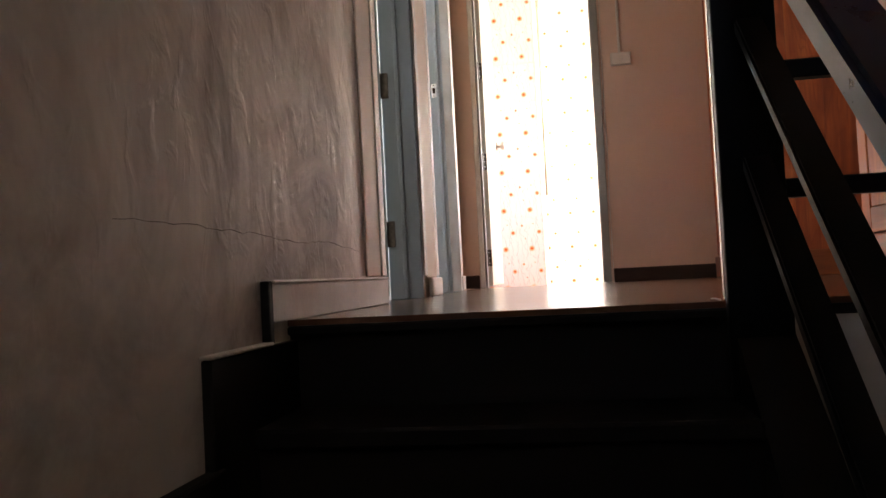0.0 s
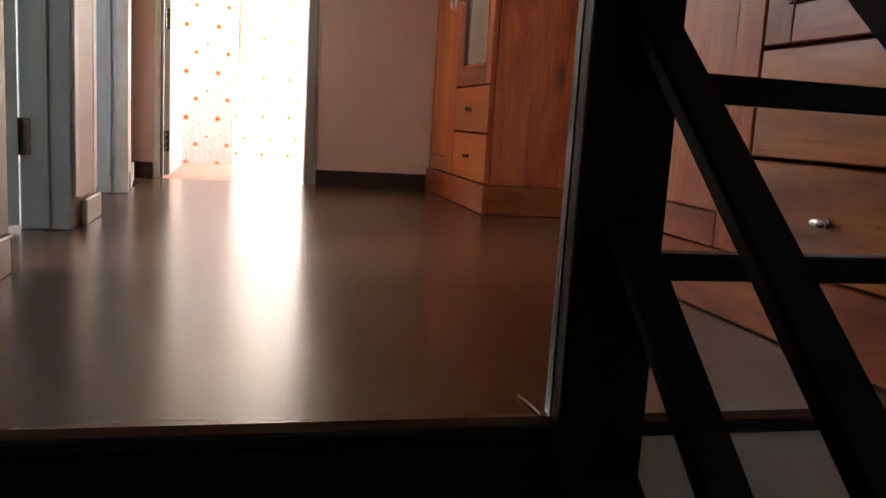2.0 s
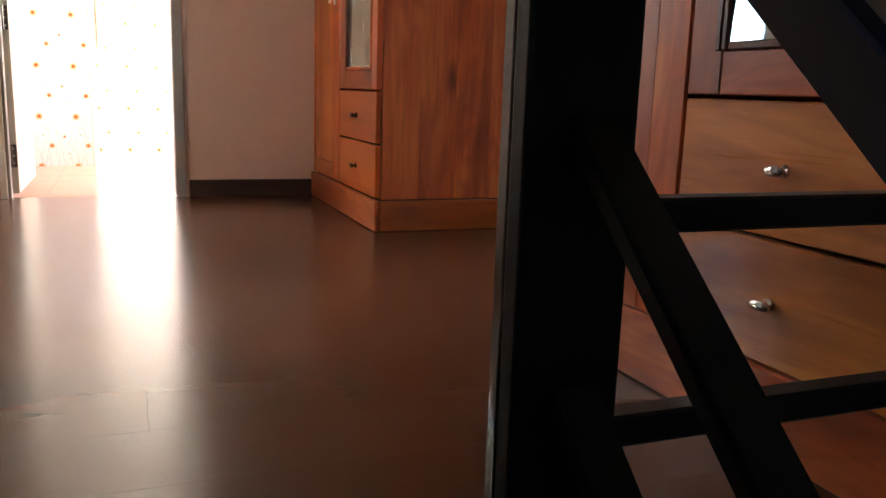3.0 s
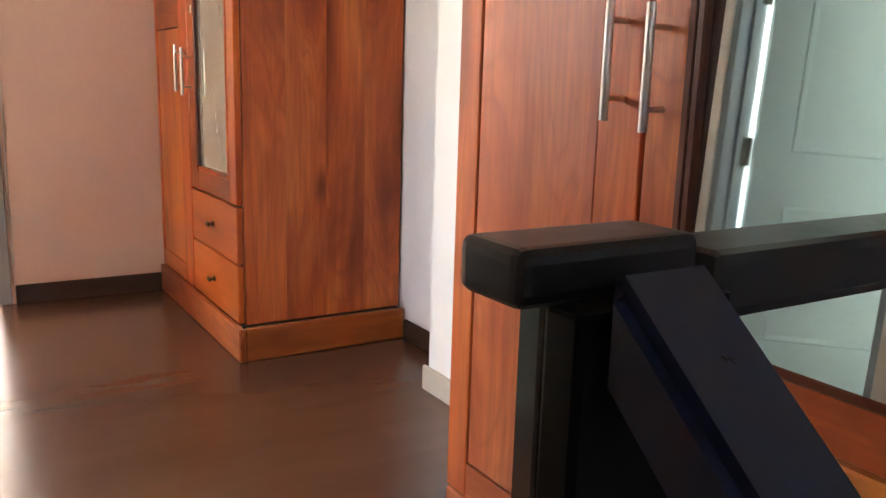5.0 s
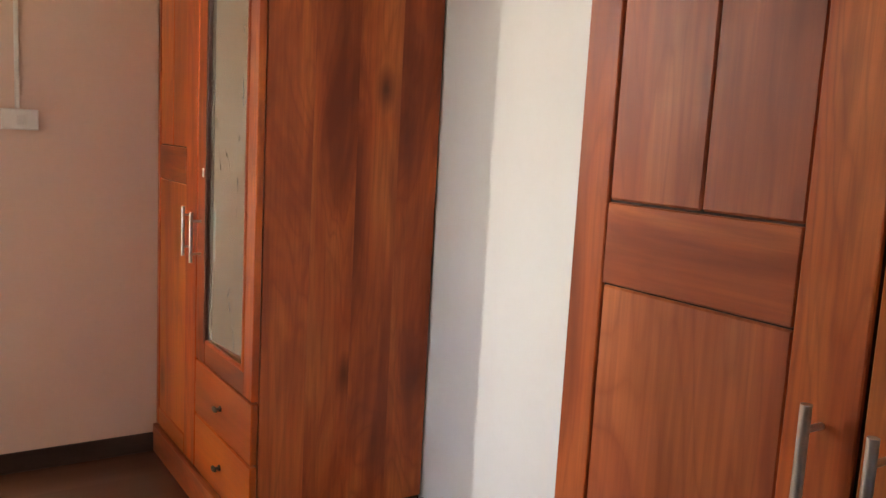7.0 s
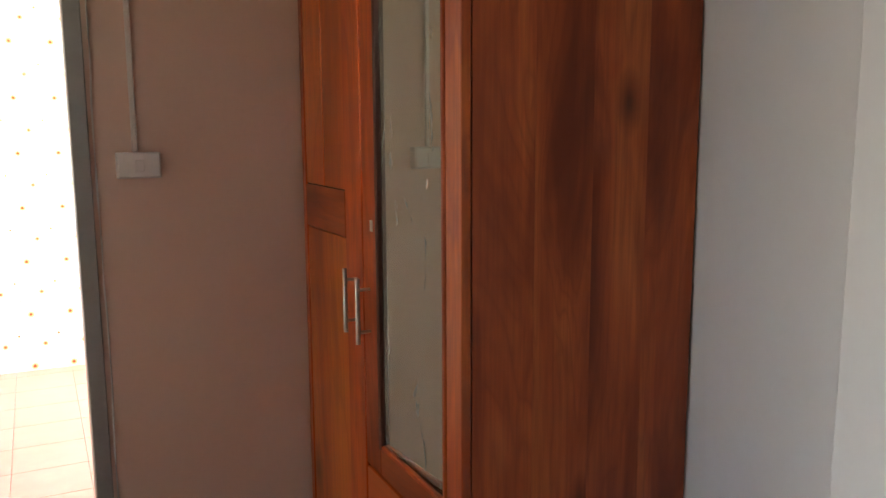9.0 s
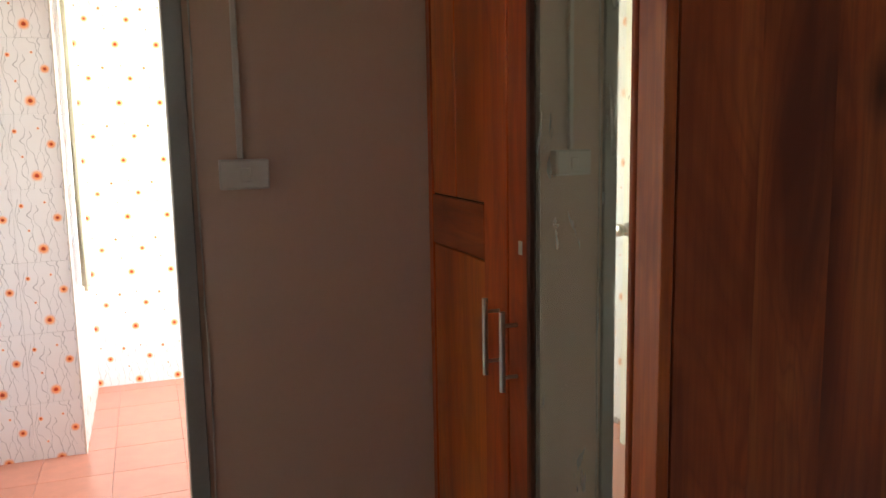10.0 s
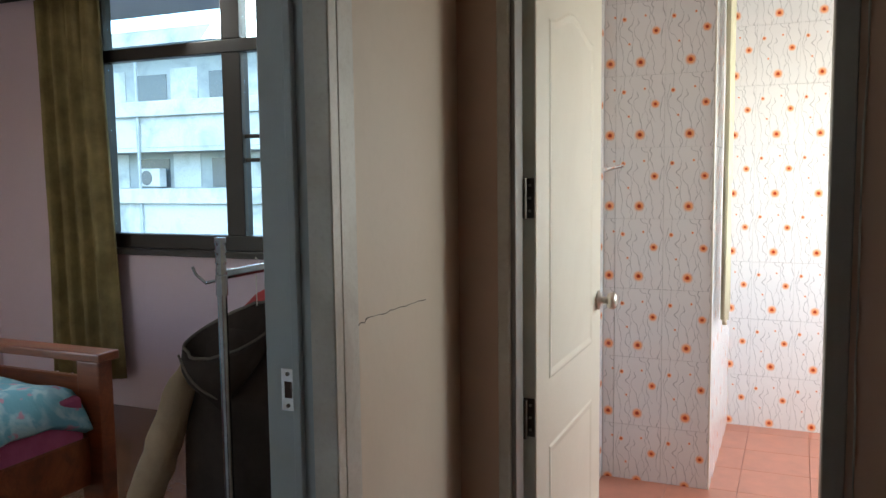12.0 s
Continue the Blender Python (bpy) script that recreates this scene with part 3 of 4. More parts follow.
for z in (0.13, 0.72, 1.28, 1.84):
    part("hinge", boxes(((B0X + 0.001, FY + 0.06, z), (B0X + 0.004, FY + 0.086, z + 0.1)), ((B0X + 0.004, FY + 0.084, z), (B0X + 0.034, FY + 0.0865, z + 0.1)), bev=0.001), BRONZE, bath_door, "dark aged butt hinge")
    for dz in (0.018, 0.05, 0.082):
        bm = bmesh.new()
        tube(bm, [(B0X + 0.022, FY + 0.084, z + dz), (B0X + 0.022, FY + 0.0825, z + dz)], 0.004, 8)
        part("screw", bm, STEEL, bath_door)
    bm = bmesh.new()
    tube(bm, [(B0X + 0.012, FY + 0.066, z), (B0X + 0.012, FY + 0.066, z + 0.1)], 0.008, 8)
    part("hinge_pin", bm, BRONZE, bath_door)
bm = bmesh.new()
kx, ky, kz = B0X + 0.037, FY + 0.085 + 0.70, 0.97
tube(bm, [(kx, ky, kz), (kx + 0.006, ky, kz), (kx + 0.010, ky, kz), (kx + 0.03, ky, kz), (kx + 0.035, ky, kz), (kx + 0.052, ky, kz), (kx + 0.062, ky, kz)],
     0.02, 18, [0.031, 0.031, 0.012, 0.012, 0.026, 0.029, 0.020])
part("door_knob", bm, STEEL, leaf_c, "round brushed steel knob", smooth=True)


# ---- wardrobes ----
def grooved_door(parent, fx, y0, y1, z0, z1, stile_l, stile_r, rail, yv, timber):
    """Framed door facing -x between y0 < y1: stiles, three rails, two upper panels and a tall lower panel."""
    th, g = 0.022, 0.0017
    door = part("door", box((fx + 0.008, y0, z0), (fx + th, y1, z1)), GROOVE, parent, "framed teak door")
    part("stile", box((fx, y1 - stile_l, z0), (fx + 0.01, y1, z1), 0.002), timber[0], door)
    part("stile", box((fx, y0, z0), (fx + 0.01, y0 + stile_r, z1), 0.002), timber[0], door)
    pa, pb = y0 + stile_r + g, y1 - stile_l - g
    part("rail", box((fx, pa, rail[0] + g), (fx + 0.009, pb, rail[1] - g), 0.002), timber[2], door)
    part("top_rail", box((fx, pa, z1 - 0.09), (fx + 0.009, pb, z1), 0.002), timber[2], door)
    part("bottom_rail", box((fx, pa, z0), (fx + 0.009, pb, z0 + 0.07), 0.002), timber[2], door)
    part("panel", box((fx + 0.003, pa, z0 + 0.07 + g), (fx + 0.012, pb, rail[0] - g), 0.003), timber[1], door)
    part("panel", box((fx + 0.003, pa, rail[1] + g), (fx + 0.012, yv - g / 2, z1 - 0.09 - g), 0.003), timber[1], door)
    part("panel", box((fx + 0.003, yv + g / 2, rail[1] + g), (fx + 0.012, pb, z1 - 0.09 - g), 0.003), timber[1], door)
    return door


def bar_handle(parent, fx, y, z0, z1):
    bm = bmesh.new()
    x = fx - 0.034
    tube(bm, [(x, y, z0), (x, y, z1)], 0.0065, 14)
    h = part("bar_handle", bm, STEEL, parent, "brushed steel bar handle", smooth=False)
    for p in h.data.polygons:
        p.use_smooth = len(p.vertices) == 4
    for z in (z0 + 0.03, z1 - 0.03):
        bm = bmesh.new()
        tube(bm, [(x, y, z), (fx, y, z)], 0.0042, 10)
        part("handle_post", bm, STEEL, h)
    return h


def oval_knob(parent, fx, y, z, mat, label):
    bm = bmesh.new()
    tube(bm, [(fx, y, z), (fx - 0.004, y, z), (fx - 0.006, y, z), (fx - 0.016, y, z), (fx - 0.018, y, z), (fx - 0.023, y, z), (fx - 0.026, y, z)],
         0.01, 20, [0.010, 0.010, 0.005, 0.005, 0.013, 0.012, 0.006])
    for v in bm.verts:
        if v.co.x < fx - 0.015:
            v.co.y = y + (v.co.y - y) * 1.7
            v.co.z = z + (v.co.z - z) * 0.7
    return part("knob", bm, mat, parent, label, smooth=True)


def wardrobe(label, fx, y_right, y_split, y_left, depth, height, stile_l, rail, yv, mir, bands, handle_z, knob_mat, knob_label, out, out_y, glass, slack, lean, lip, timber, base, stile_r, grips):
    w = thing("wardrobe", (fx + depth / 2, (y_left + y_right) / 2, 0), label, "wardrobe", "teak wardrobes")
    s = 0.024
    bx = fx + 0.024
    n = 4 if depth > 0.5 else 3
    step = (fx + depth - bx) / n
    side = part("side_panel", box((bx, y_right + 0.012, base), (fx + depth, y_right + s, height)), TEAK, w)
    for i in range(n):
        part("board", box((bx + step * i, y_right, base), (bx + step * (i + 1) - 0.0002, y_right + 0.0118, height)), TEAK, side)
    part("side_panel", box((bx, y_left - s, base), (fx + depth, y_left, height), 0.003), TEAK, w)
    part("back_panel", box((fx + depth - 0.01, y_right + s, base), (fx + depth - 0.002, y_left - s, height - 0.03)), TEAK, w)
    part("top_board", box((fx - 0.012, y_right - 0.015, height), (fx + depth, y_left, height + 0.028), 0.004), TEAK_SIDE_RAIL, w)
    part("inner_floor", box((bx, y_right + s, base), (fx + depth - 0.012, y_left - s, base + 0.02)), TEAK, w)
    part("plinth_front", box((fx - out, y_right - out_y, 0.001), (fx - out + 0.022, y_left, base), 0.004), TEAK_RAIL, w)
    part("plinth_side", box((fx - out + 0.0225, y_right - out_y, 0.001), (fx + depth, y_right - out_y + 0.022, base), 0.004), TEAK_SIDE_RAIL, w)
    part("plinth_core", box((fx, y_right + 0.001, 0.002), (fx + depth - 0.004, y_left - 0.004, base - 0.004)), GROOVE, w)
    g = 0.0035
    d1 = grooved_door(w, fx, y_split + g, y_left - 0.002, base + 0.006, height - 0.004, stile_l, stile_r, rail, yv, timber)
    # mirror door above two drawers
    ya, yb, z0, z1 = y_right + 0.002, y_split - g, bands[0] + g, height - 0.004
    m0, m1, mz0, mz1 = mir[0], mir[1], mir[2], height - 0.11
    d2 = part("mirror_door", boxes(((fx, ya, z0), (fx + 0.022, m0, z1)), ((fx, m1, z0), (fx + 0.022, yb, z1)),
                                   bev=0.002), timber[0], w, "teak door framing a tall mirror")
    part("bottom_rail", box((fx + 0.0005, m0, z0), (fx + 0.022, m1, mz0), 0.002), timber[2], d2)
    part("top_rail", box((fx + 0.0005, m0, mz1), (fx + 0.022, m1, z1), 0.002), timber[2], d2)
    pane = box((fx + 0.015, m0 + 0.002, mz0 + 0.002), (fx + 0.018, m1 - 0.002, mz1 - 0.002))
    bmesh.ops.rotate(pane, cent=(fx + 0.0165, (m0 + m1) / 2, 1.2), matrix=Matrix.Rotation(radians(slack), 3, "Z"), verts=pane.verts)
    bmesh.ops.rotate(pane, cent=(fx + 0.0165, (m0 + m1) / 2, mz0 + 0.5), matrix=Matrix.Rotation(radians(lean), 3, "Y"), verts=pane.verts)
    part("mirror", pane, glass, d2, "tall tinted mirror")
    q = 0.014
    bead = SHADE_BEAD if lean else timber[0]
    part("mirror_bead", box((fx - 0.004, m0, mz0), (fx + 0.0095, m0 + q, mz1), 0.003), bead, d2)
    # Shade along the mirror's far edge is put into this bead's colour.
    part("mirror_bead", box((fx - 0.006, m1 - q, mz0), (fx + 0.0095, m1, mz1), 0.003), SHADE_BEAD, d2, "moulding beside the mirror with its shade painted dark")
    part("mirror_bead", box((fx - 0.0038, m0 + q, mz0), (fx + 0.0095, m1 - q, mz0 + q), 0.003), bead, d2)
    part("mirror_bead", box((fx - 0.0038, m0 + q, mz1 - q), (fx + 0.0095, m1 - q, mz1), 0.003), bead, d2)
    if lip:
        # Extra dark strip widens the painted shade beside the mirror.
        part("mirror_bead", box((fx - 0.006, m1 + 0.0005, mz0), (fx - 0.0005, m1 + lip, mz1), 0.002), SHADE_BEAD, d2)
    for za, zb in ((bands[1] + g, bands[0] - g), (base + 0.006, bands[1] - g)):
        dr = part("drawer", box((fx, ya, za), (fx + 0.022, yb, zb), 0.003), timber[3], w, "teak drawer front")
        oval_knob(dr, fx, (ya + yb) / 2, za + (zb - za) * 0.5, knob_mat, knob_label)
        part("drawer_box", box((fx + 0.0225, ya + 0.03, za + 0.01), (fx + depth * 0.85, yb - 0.02, zb - 0.02)), GROOVE, dr)
    bar_handle(d1, fx, y_split + grips[0], *handle_z)
    bar_handle(d2, fx, y_split - grips[1], handle_z[0] - 0.012, handle_z[1] - 0.012)
    return w


wardrobe("tall orange-brown teak wardrobe with a mirrored door and drawers", 0.708, 3.705, 4.25, 4.755, 0.603, 2.0, 0.03,
              (1.107, 1.236), 4.555, (3.777, 4.150, 0.592), (0.516, 0.32), (0.87, 1.04), BRONZE, "small dark oval knob", 0.014, 0.045, MIRROR_DUSTY, 2.4, 0.0, 0.0, HONEY_TIMBER, 0.115, 0.122, (0.045, 0.045))
wardrobe("tall red-brown teak wardrobe with mirrored door beside the rail", 0.722, 1.475, 1.95, 2.42, 0.405, 2.0, 0.065,
              (1.119, 1.24), 2.189, (1.55, 1.868, 0.60), (0.529, 0.325), (0.885, 1.05), CHROME, "oval silver knob", 0.001, 0.0, MIRROR_CLEAR, 0.0, 1.9, 0.013, RED_TIMBER, 0.131, 0.088, (0.044, 0.032))
single("paper_label", boxes(((0.7055, 4.176, 1.148), (0.7072, 4.192, 1.176))), plain("white_paper", (0.8, 0.8, 0.78), 0.8),
             "small torn white paper label on the wardrobe door", "label")

# ---- rail and newel ----
rail = thing("stair_railing", (0.23, EDGE + 0.04, 0), "black painted stair railing with newel and flat bars", "railing")
nx0, nx1, ny0, ny1 = 0.158, 0.27, 1.425, 1.454
part("newel_post", box((nx0, ny0, -0.32), (nx1, ny1, 0.8205), 0.004, 2), BLACK, rail)
# Added piece: the post has no strip here, only a grazing glint.
part("edge_strip", box((nx0 - 0.0005, ny1 + 0.0005, 0.001), (nx0 + 0.035, ny1 + 0.0205, 0.8205), 0.002), GLOSS_EDGE, rail, "added high-gloss black strip imitating the glint on the post")
part("newel_cap", box((nx0 - 0.028, ny0 + 0.014, 0.821), (nx1 - 0.014, ny1 + 0.040, 0.852), 0.008, 3), RAIL_TOP, rail, "worn dull black post cap")
part("top_rail", box((nx1 - 0.0135, ny0 + 0.004, 0.821 - 0.02), (RX, ny1 + 0.036, 0.842), 0.008, 2), RAIL_TOP, rail, "worn dull black top rail")
for z in (0.415, 0.20):
    part("guard_bar", box((nx1, 1.436, z - 0.017), (RX, 1.468, z + 0.017), 0.003), BLACK, rail)
SLOPE = 0.87


def sloped(x0, x1, y_hi, y_lo, z_hi, thick, bev=0.004):
    bm = bmesh.new()
    z_lo = z_hi - SLOPE * (y_hi - y_lo)
    a = [bm.verts.new((x, y, z)) for x, y, z in ((x0, y_hi, z_hi), (x1, y_hi, z_hi), (x1, y_lo, z_lo), (x0, y_lo, z_lo))]
    b = [bm.verts.new((v.co.x, v.co.y, v.co.z - thick)) for v in a]
    bm.faces.new(a), bm.faces.new(b[::-1])
    for i in range(4):
        bm.faces.new((a[i], b[i], b[(i + 1) % 4], a[(i + 1) % 4]))
    bmesh.ops.bevel(bm, geom=list(bm.edges), offset=bev, segments=2, affect="EDGES")
    return bm


part("hand_rail", sloped(0.168, 0.240, 1.422, -0.40, 0.846, 0.064, 0.008), GLOSS_BLACK, rail)
part("sloped_bar", sloped(0.197, 0.247, 1.424, -0.40, 0.512, 0.03), BLACK, rail)
part("sloped_bar", sloped(0.197, 0.247, 1.424, -0.40, 0.262, 0.03), BLACK, rail)
part("end_post", box((0.19, -0.47, -1.42), (0.27, -0.40, -0.6), 0.004), BLACK, rail)

scrap = bmesh.new()
tube(scrap, [(0.1475, 1.546, 0.0030), (0.149, 1.525, 0.0042), (0.152, 1.50, 0.0035), (0.1535, 1.4785, 0.0026)], 0.0018, 6)
single("straw_scrap", scrap, plain("pale_straw", (0.72, 0.68, 0.6), 0.7), "short pale straw lying on the floor by the post", "scrap", smooth=True)

# ---- switch and wiring on the end wall ----
switch = thing("light_switch", (0.23, FY, 1.30), "beige plastic switch box with one rocker on the wall", "light switch")
part("switch_box", box((0.172, FY - 0.034, 1.266), (0.289, FY - 0.001, 1.338), 0.004, 2), PLASTIC, switch)
part("plate", box((0.175, FY - 0.0385, 1.269), (0.286, FY - 0.0345, 1.335), 0.002), PLASTIC, switch)
part("rocker", box((0.219, FY - 0.043, 1.284), (0.243, FY - 0.039, 1.318), 0.002), PLASTIC, switch)
single("cable_trunking", box((0.217, FY - 0.013, 1.339), (0.232, FY - 0.001, TOP - 0.001), 0.003), PLASTIC, "white plastic cable trunking above the switch", "trunking")
bm = bmesh.new()
rnd = random.Random(4)
tube(bm, [(0.122 + rnd.uniform(-0.003, 0.003), FY - 0.004, 0.08 + i * 0.1) for i in range(25)], 0.0028, 6)
single("wall_cable", bm, PLASTIC, "thin pale cable clipped beside the door frame", "cable", smooth=True)

# ---- bathroom shell ----
BY0, BY1, BXL, BXR, BZ = FY + 0.1, 7.65, -0.81, 1.30, -0.038
bath_back = single("wall_bathroom_far", box((BXL - 0.1, BY1 + 0.008, -0.3), (BXR + 0.1, BY1 + 0.12, TOP)), GROUT, "far bathroom wall with flowered tiles", "wall", "structure")
bath_left = single("wall_bathroom_left", box((BXL - 0.1, BY0, -0.3), (BXL - 0.008, BY1, TOP)), GROUT, "bathroom side wall with flowered tiles", "wall", "structure")
bath_col = single("wall_bathroom_pier", box((BXL, 6.618, -0.3), (-0.337, BY1, TOP)), GROUT, "tiled pier in the bathroom", "wall", "structure")
single("wall_bathroom_right", boxes(((BXR, BY0, -0.3), (BXR + 0.1, 6.1, TOP)), ((BXR, 7.4, -0.3), (BXR + 0.1, BY1, TOP)), ((BXR, 6.1, -0.3), (BXR + 0.1, 7.4, 0.9)), ((BXR, 6.1, 2.1), (BXR + 0.1, 7.4, TOP))),
       WHITE, "bathroom wall with a window opening", "wall", "structure")
bath_floor = single("floor_bathroom", box((BXL, BY0, -0.3), (BXR, BY1, BZ - 0.006)), plain("salmon_grout", (0.44, 0.18, 0.125), 0.7), "salmon tiled bathroom floor", "floor", "structure")
single("pier_edge_trim", box((-0.337, 6.606, BZ), (-0.3285, 6.6175, TOP), 0.002), TRIM, "white plastic tile edge trim", "trim", "structure")
bm = bmesh.new()
rows = []
for z in (0.70, 1.1, 1.6, 2.1, 2.45):
    rows.append([(-0.29 + 0.012 * math.sin(i * 1.9 + z), 6.70 + 0.30 * i / 14, z + (0.02 * math.sin(i) if z < 0.8 else 0)) for i in range(15)])
grid = [[bm.verts.new(p) for p in r] for r in rows]
for a, b in zip(grid, grid[1:]):
    for i in range(14):
        bm.faces.new((a[i], a[i + 1], b[i + 1], b[i]))
curt = single("shower_curtain", bm, fabric("pale_yellow_plastic", (0.72, 0.68, 0.50), (0.6, 0.56, 0.4)), "pale yellow shower curtain drawn back beside the pier", "curtain", smooth=True)
mod = curt.modifiers.new("thickness", "SOLIDIFY")
mod.thickness = 0.003
bm = bmesh.new()
tube(bm, [(-0.328, 6.85, 2.46), (BXR, 6.85, 2.46)], 0.011, 10)
single("curtain_rod", bm, CHROME, "chrome curtain rod across the bathroom", "curtain rod", smooth=True)
hook = thing("towel_hook", (BXL, 6.45, 1.40), "small chrome robe hook on the tiles", "hook")
bm = bmesh.new()
tube(bm, [(BXL, 6.45, 1.40), (BXL + 0.05, 6.45, 1.40), (BXL + 0.12, 6.45, 1.415)], 0.008, 8)
part("arm", bm, CHROME, hook)
part("plate", box((BXL + 0.001, 6.43, 1.375), (BXL + 0.008, 6.47, 1.425), 0.002), CHROME, hook)

# ---- study behind the first door ----
single("wall_study", boxes(((-3.5, 0.1, -0.2), (LX - 0.12, 0.2, TOP)), ((-3.5, A1 + 0.07, -0.2), (LX - 0.12, A1 + 0.19, TOP)),
                           ((-3.5, 0.2, -0.2), (-3.4, 1.3, TOP)), ((-3.5, 2.7, -0.2), (-3.4, A1 + 0.07, TOP)), ((-3.5, 1.3, -0.2), (-3.4, 2.7, 0.9)), ((-3.5, 1.3, 2.2), (-3.4, 2.7, TOP))),
       WHITE, "white room walls with a wide window opening", "wall", "structure")
single("floor_study", box((-3.4, 0.2, -0.2), (LX - 0.12, A1 + 0.07, -0.006)), LAMINATE, "dark floor of the room behind the open door", "floor", "structure")

# ---- bedroom ----
WY = 6.6
single("wall_bedroom", boxes(((-4.9, A1 + 0.191, -0.2), (-4.8, WY, TOP)), ((-4.8, WY, -0.2), (-3.85, WY + 0.12, TOP)), ((-1.9, WY, -0.2), (BXL - 0.1, WY + 0.12, TOP)),
                             ((-3.85, WY, -0.2), (-1.9, WY + 0.12, 0.93)), ((-3.85, WY, 2.52), (-1.9, WY + 0.12, TOP)), ((LX - 0.125, FY, -0.2), (LX - 0.12, BY0 + 0.3, TOP))),
       PINK, "lilac bedroom walls with a wide window", "wall", "structure")
single("floor_bedroom", box((-4.8, A1 + 0.191, -0.2), (LX - 0.12, WY, -0.006)), LAMINATE, "dark laminate bedroom floor", "floor", "structure")
win = thing("window_1", (-2.9, WY, 0.89), "dark brown aluminium window with sliding panes", "window", kind="structure")
part("window_sill", box((-3.85, WY - 0.05, 0.935), (-1.9, WY + 0.1, 0.97), 0.004), DARKFRAME, win)
part("bottom_frame", box((-3.849, WY + 0.01, 0.971), (-1.901, WY + 0.09, 1.055), 0.004), DARKFRAME, win)
part("transom", box((-3.849, WY + 0.01, 2.07), (-1.901, WY + 0.09, 2.14), 0.004), DARKFRAME, win)
part("top_frame", box((-3.849, WY + 0.01, 2.46), (-1.901, WY + 0.09, 2.518), 0.004), DARKFRAME, win)
for x, w in ((-3.849, 0.05), (-2.94, 0.125), (-1.951, 0.05)):
    part("mullion", box((x, WY + 0.012, 1.056), (x + w, WY + 0.088, 2.069), 0.004), DARKFRAME, win)
    part("mullion", box((x, WY + 0.012, 2.141), (x + w, WY + 0.088, 2.459), 0.004), DARKFRAME, win)
for z in (1.467, 1.598):
    part("glazing_bar", box((-2.814, WY + 0.03, z), (-1.952, WY + 0.06, z + 0.022), 0.002), DARKFRAME, win)
for x0, x1 in ((-3.798, -2.941), (-2.814, -1.952)):
    for z0, z1 in ((1.056, 2.069), (2.141, 2.459)):
        p = part("pane", box((x0, WY + 0.044, z0), (x1, WY + 0.048, z1)), GLASS, win)
        p.visible_shadow = False

bm = bmesh.new()
rows = []
for zi in range(13):
    z = 0.19 + (2.45 - 0.19) * zi / 12
    spread = 1.0 + 0.16 * (1 - zi / 12)
    rows.append([bm.verts.new((-4.23 + 0.50 * spread * i / 60, WY - 0.10 + 0.032 * math.sin(i * 0.46 + 0.6 * math.sin(z * 1.3)) + 0.014 * math.sin(i * 0.97 + z * 0.8) + 0.006 * noise.noise((i * 0.5, z * 2, 1)), z)) for i in range(61)])
for a, b in zip(rows, rows[1:]):
    for i in range(60):
        bm.faces.new((a[i], a[i + 1], b[i + 1], b[i]))
olive = single("curtain", bm, fabric("olive_satin", (0.31, 0.225, 0.10), (0.16, 0.115, 0.05)), "long olive green curtain drawn aside at the window", "curtain", smooth=True)
mod = olive.modifiers.new("thickness", "SOLIDIFY")
mod.thickness = 0.004
bm = bmesh.new()
tube(bm, [(-4.5, WY - 0.10, 2.47), (-1.6, WY - 0.10, 2.47)], 0.013, 10)
single("curtain_pole", bm, DARKFRAME, "dark curtain pole above the bedroom window", "curtain pole", smooth=True)

BEDWOOD = wood("orange_bed_wood", (0.13, 0.026, 0.007), (0.28, 0.062, 0.016), (0.38, 0.10, 0.027), "x", 0.35, 0.3)
bed = thing("bed", (-3.2, 4.3, 0), "orange-brown wooden bed with a blue patterned quilt", "bed")
part("foot_post", box((-2.546, 5.17, 0.0), (-2.43, 5.24, 0.69), 0.008, 2), BEDWOOD, bed)
part("foot_post", box((-4.1, 5.17, 0.0), (-4.0, 5.24, 0.69), 0.008, 2), BEDWOOD, bed)
part("foot_rail", box((-4.12, 5.15, 0.6905), (-2.405, 5.255, 0.727), 0.008, 2), BEDWOOD, bed)
part("foot_board", box((-3.999, 5.19, 0.3), (-2.547, 5.225, 0.62), 0.006), BEDWOOD, bed)
part("side_rail", box((-2.53, 3.32, 0.20), (-2.49, 5.169, 0.392), 0.006), BEDWOOD, bed)
part("side_rail", box((-4.06, 3.32, 0.20), (-4.02, 5.169, 0.392), 0.006), BEDWOOD, bed)
part("head_post", box((-2.546, 3.25, 0.0), (-2.43, 3.319, 0.9), 0.008, 2), BEDWOOD, bed)
part("head_post", box((-4.1, 3.25, 0.0), (-4.0, 3.319, 0.9), 0.008, 2), BEDWOOD, bed)
part("mattress", box((-4.01, 3.33, 0.36), (-2.50, 5.16, 0.56), 0.03, 3), fabric("pink_sheet", (0.62, 0.16, 0.30), (0.48, 0.10, 0.2)), bed, "pink sheeted mattress")
bm = bmesh.new()
nx, ny = 44, 40
grid = []
for i in range(nx + 1):
    col = []
    for j in range(ny + 1):
        x, y = -4.02 + 1.56 * i / nx, 3.5 + 1.66 * j / ny
        z = 0.635 + 0.03 * noise.noise((x * 3.1, y * 3.1, 0.3)) + 0.016 * noise.noise((x * 9, y * 9, 2.0))
        z -= 0.15 * max(0, (i - nx + 4) / 4) ** 2 + 0.06 * max(0, (j - ny + 5) / 5) ** 2
        col.append(bm.verts.new((x, y, z)))
    grid.append(col)
for a, b in zip(grid, grid[1:]):
    for j in range(ny):
        bm.faces.new((a[j], a[j + 1], b[j + 1], b[j]))
qm = Mat("blue_quilt_print", 0.85, spec=0.2)
qv = qm.coords()
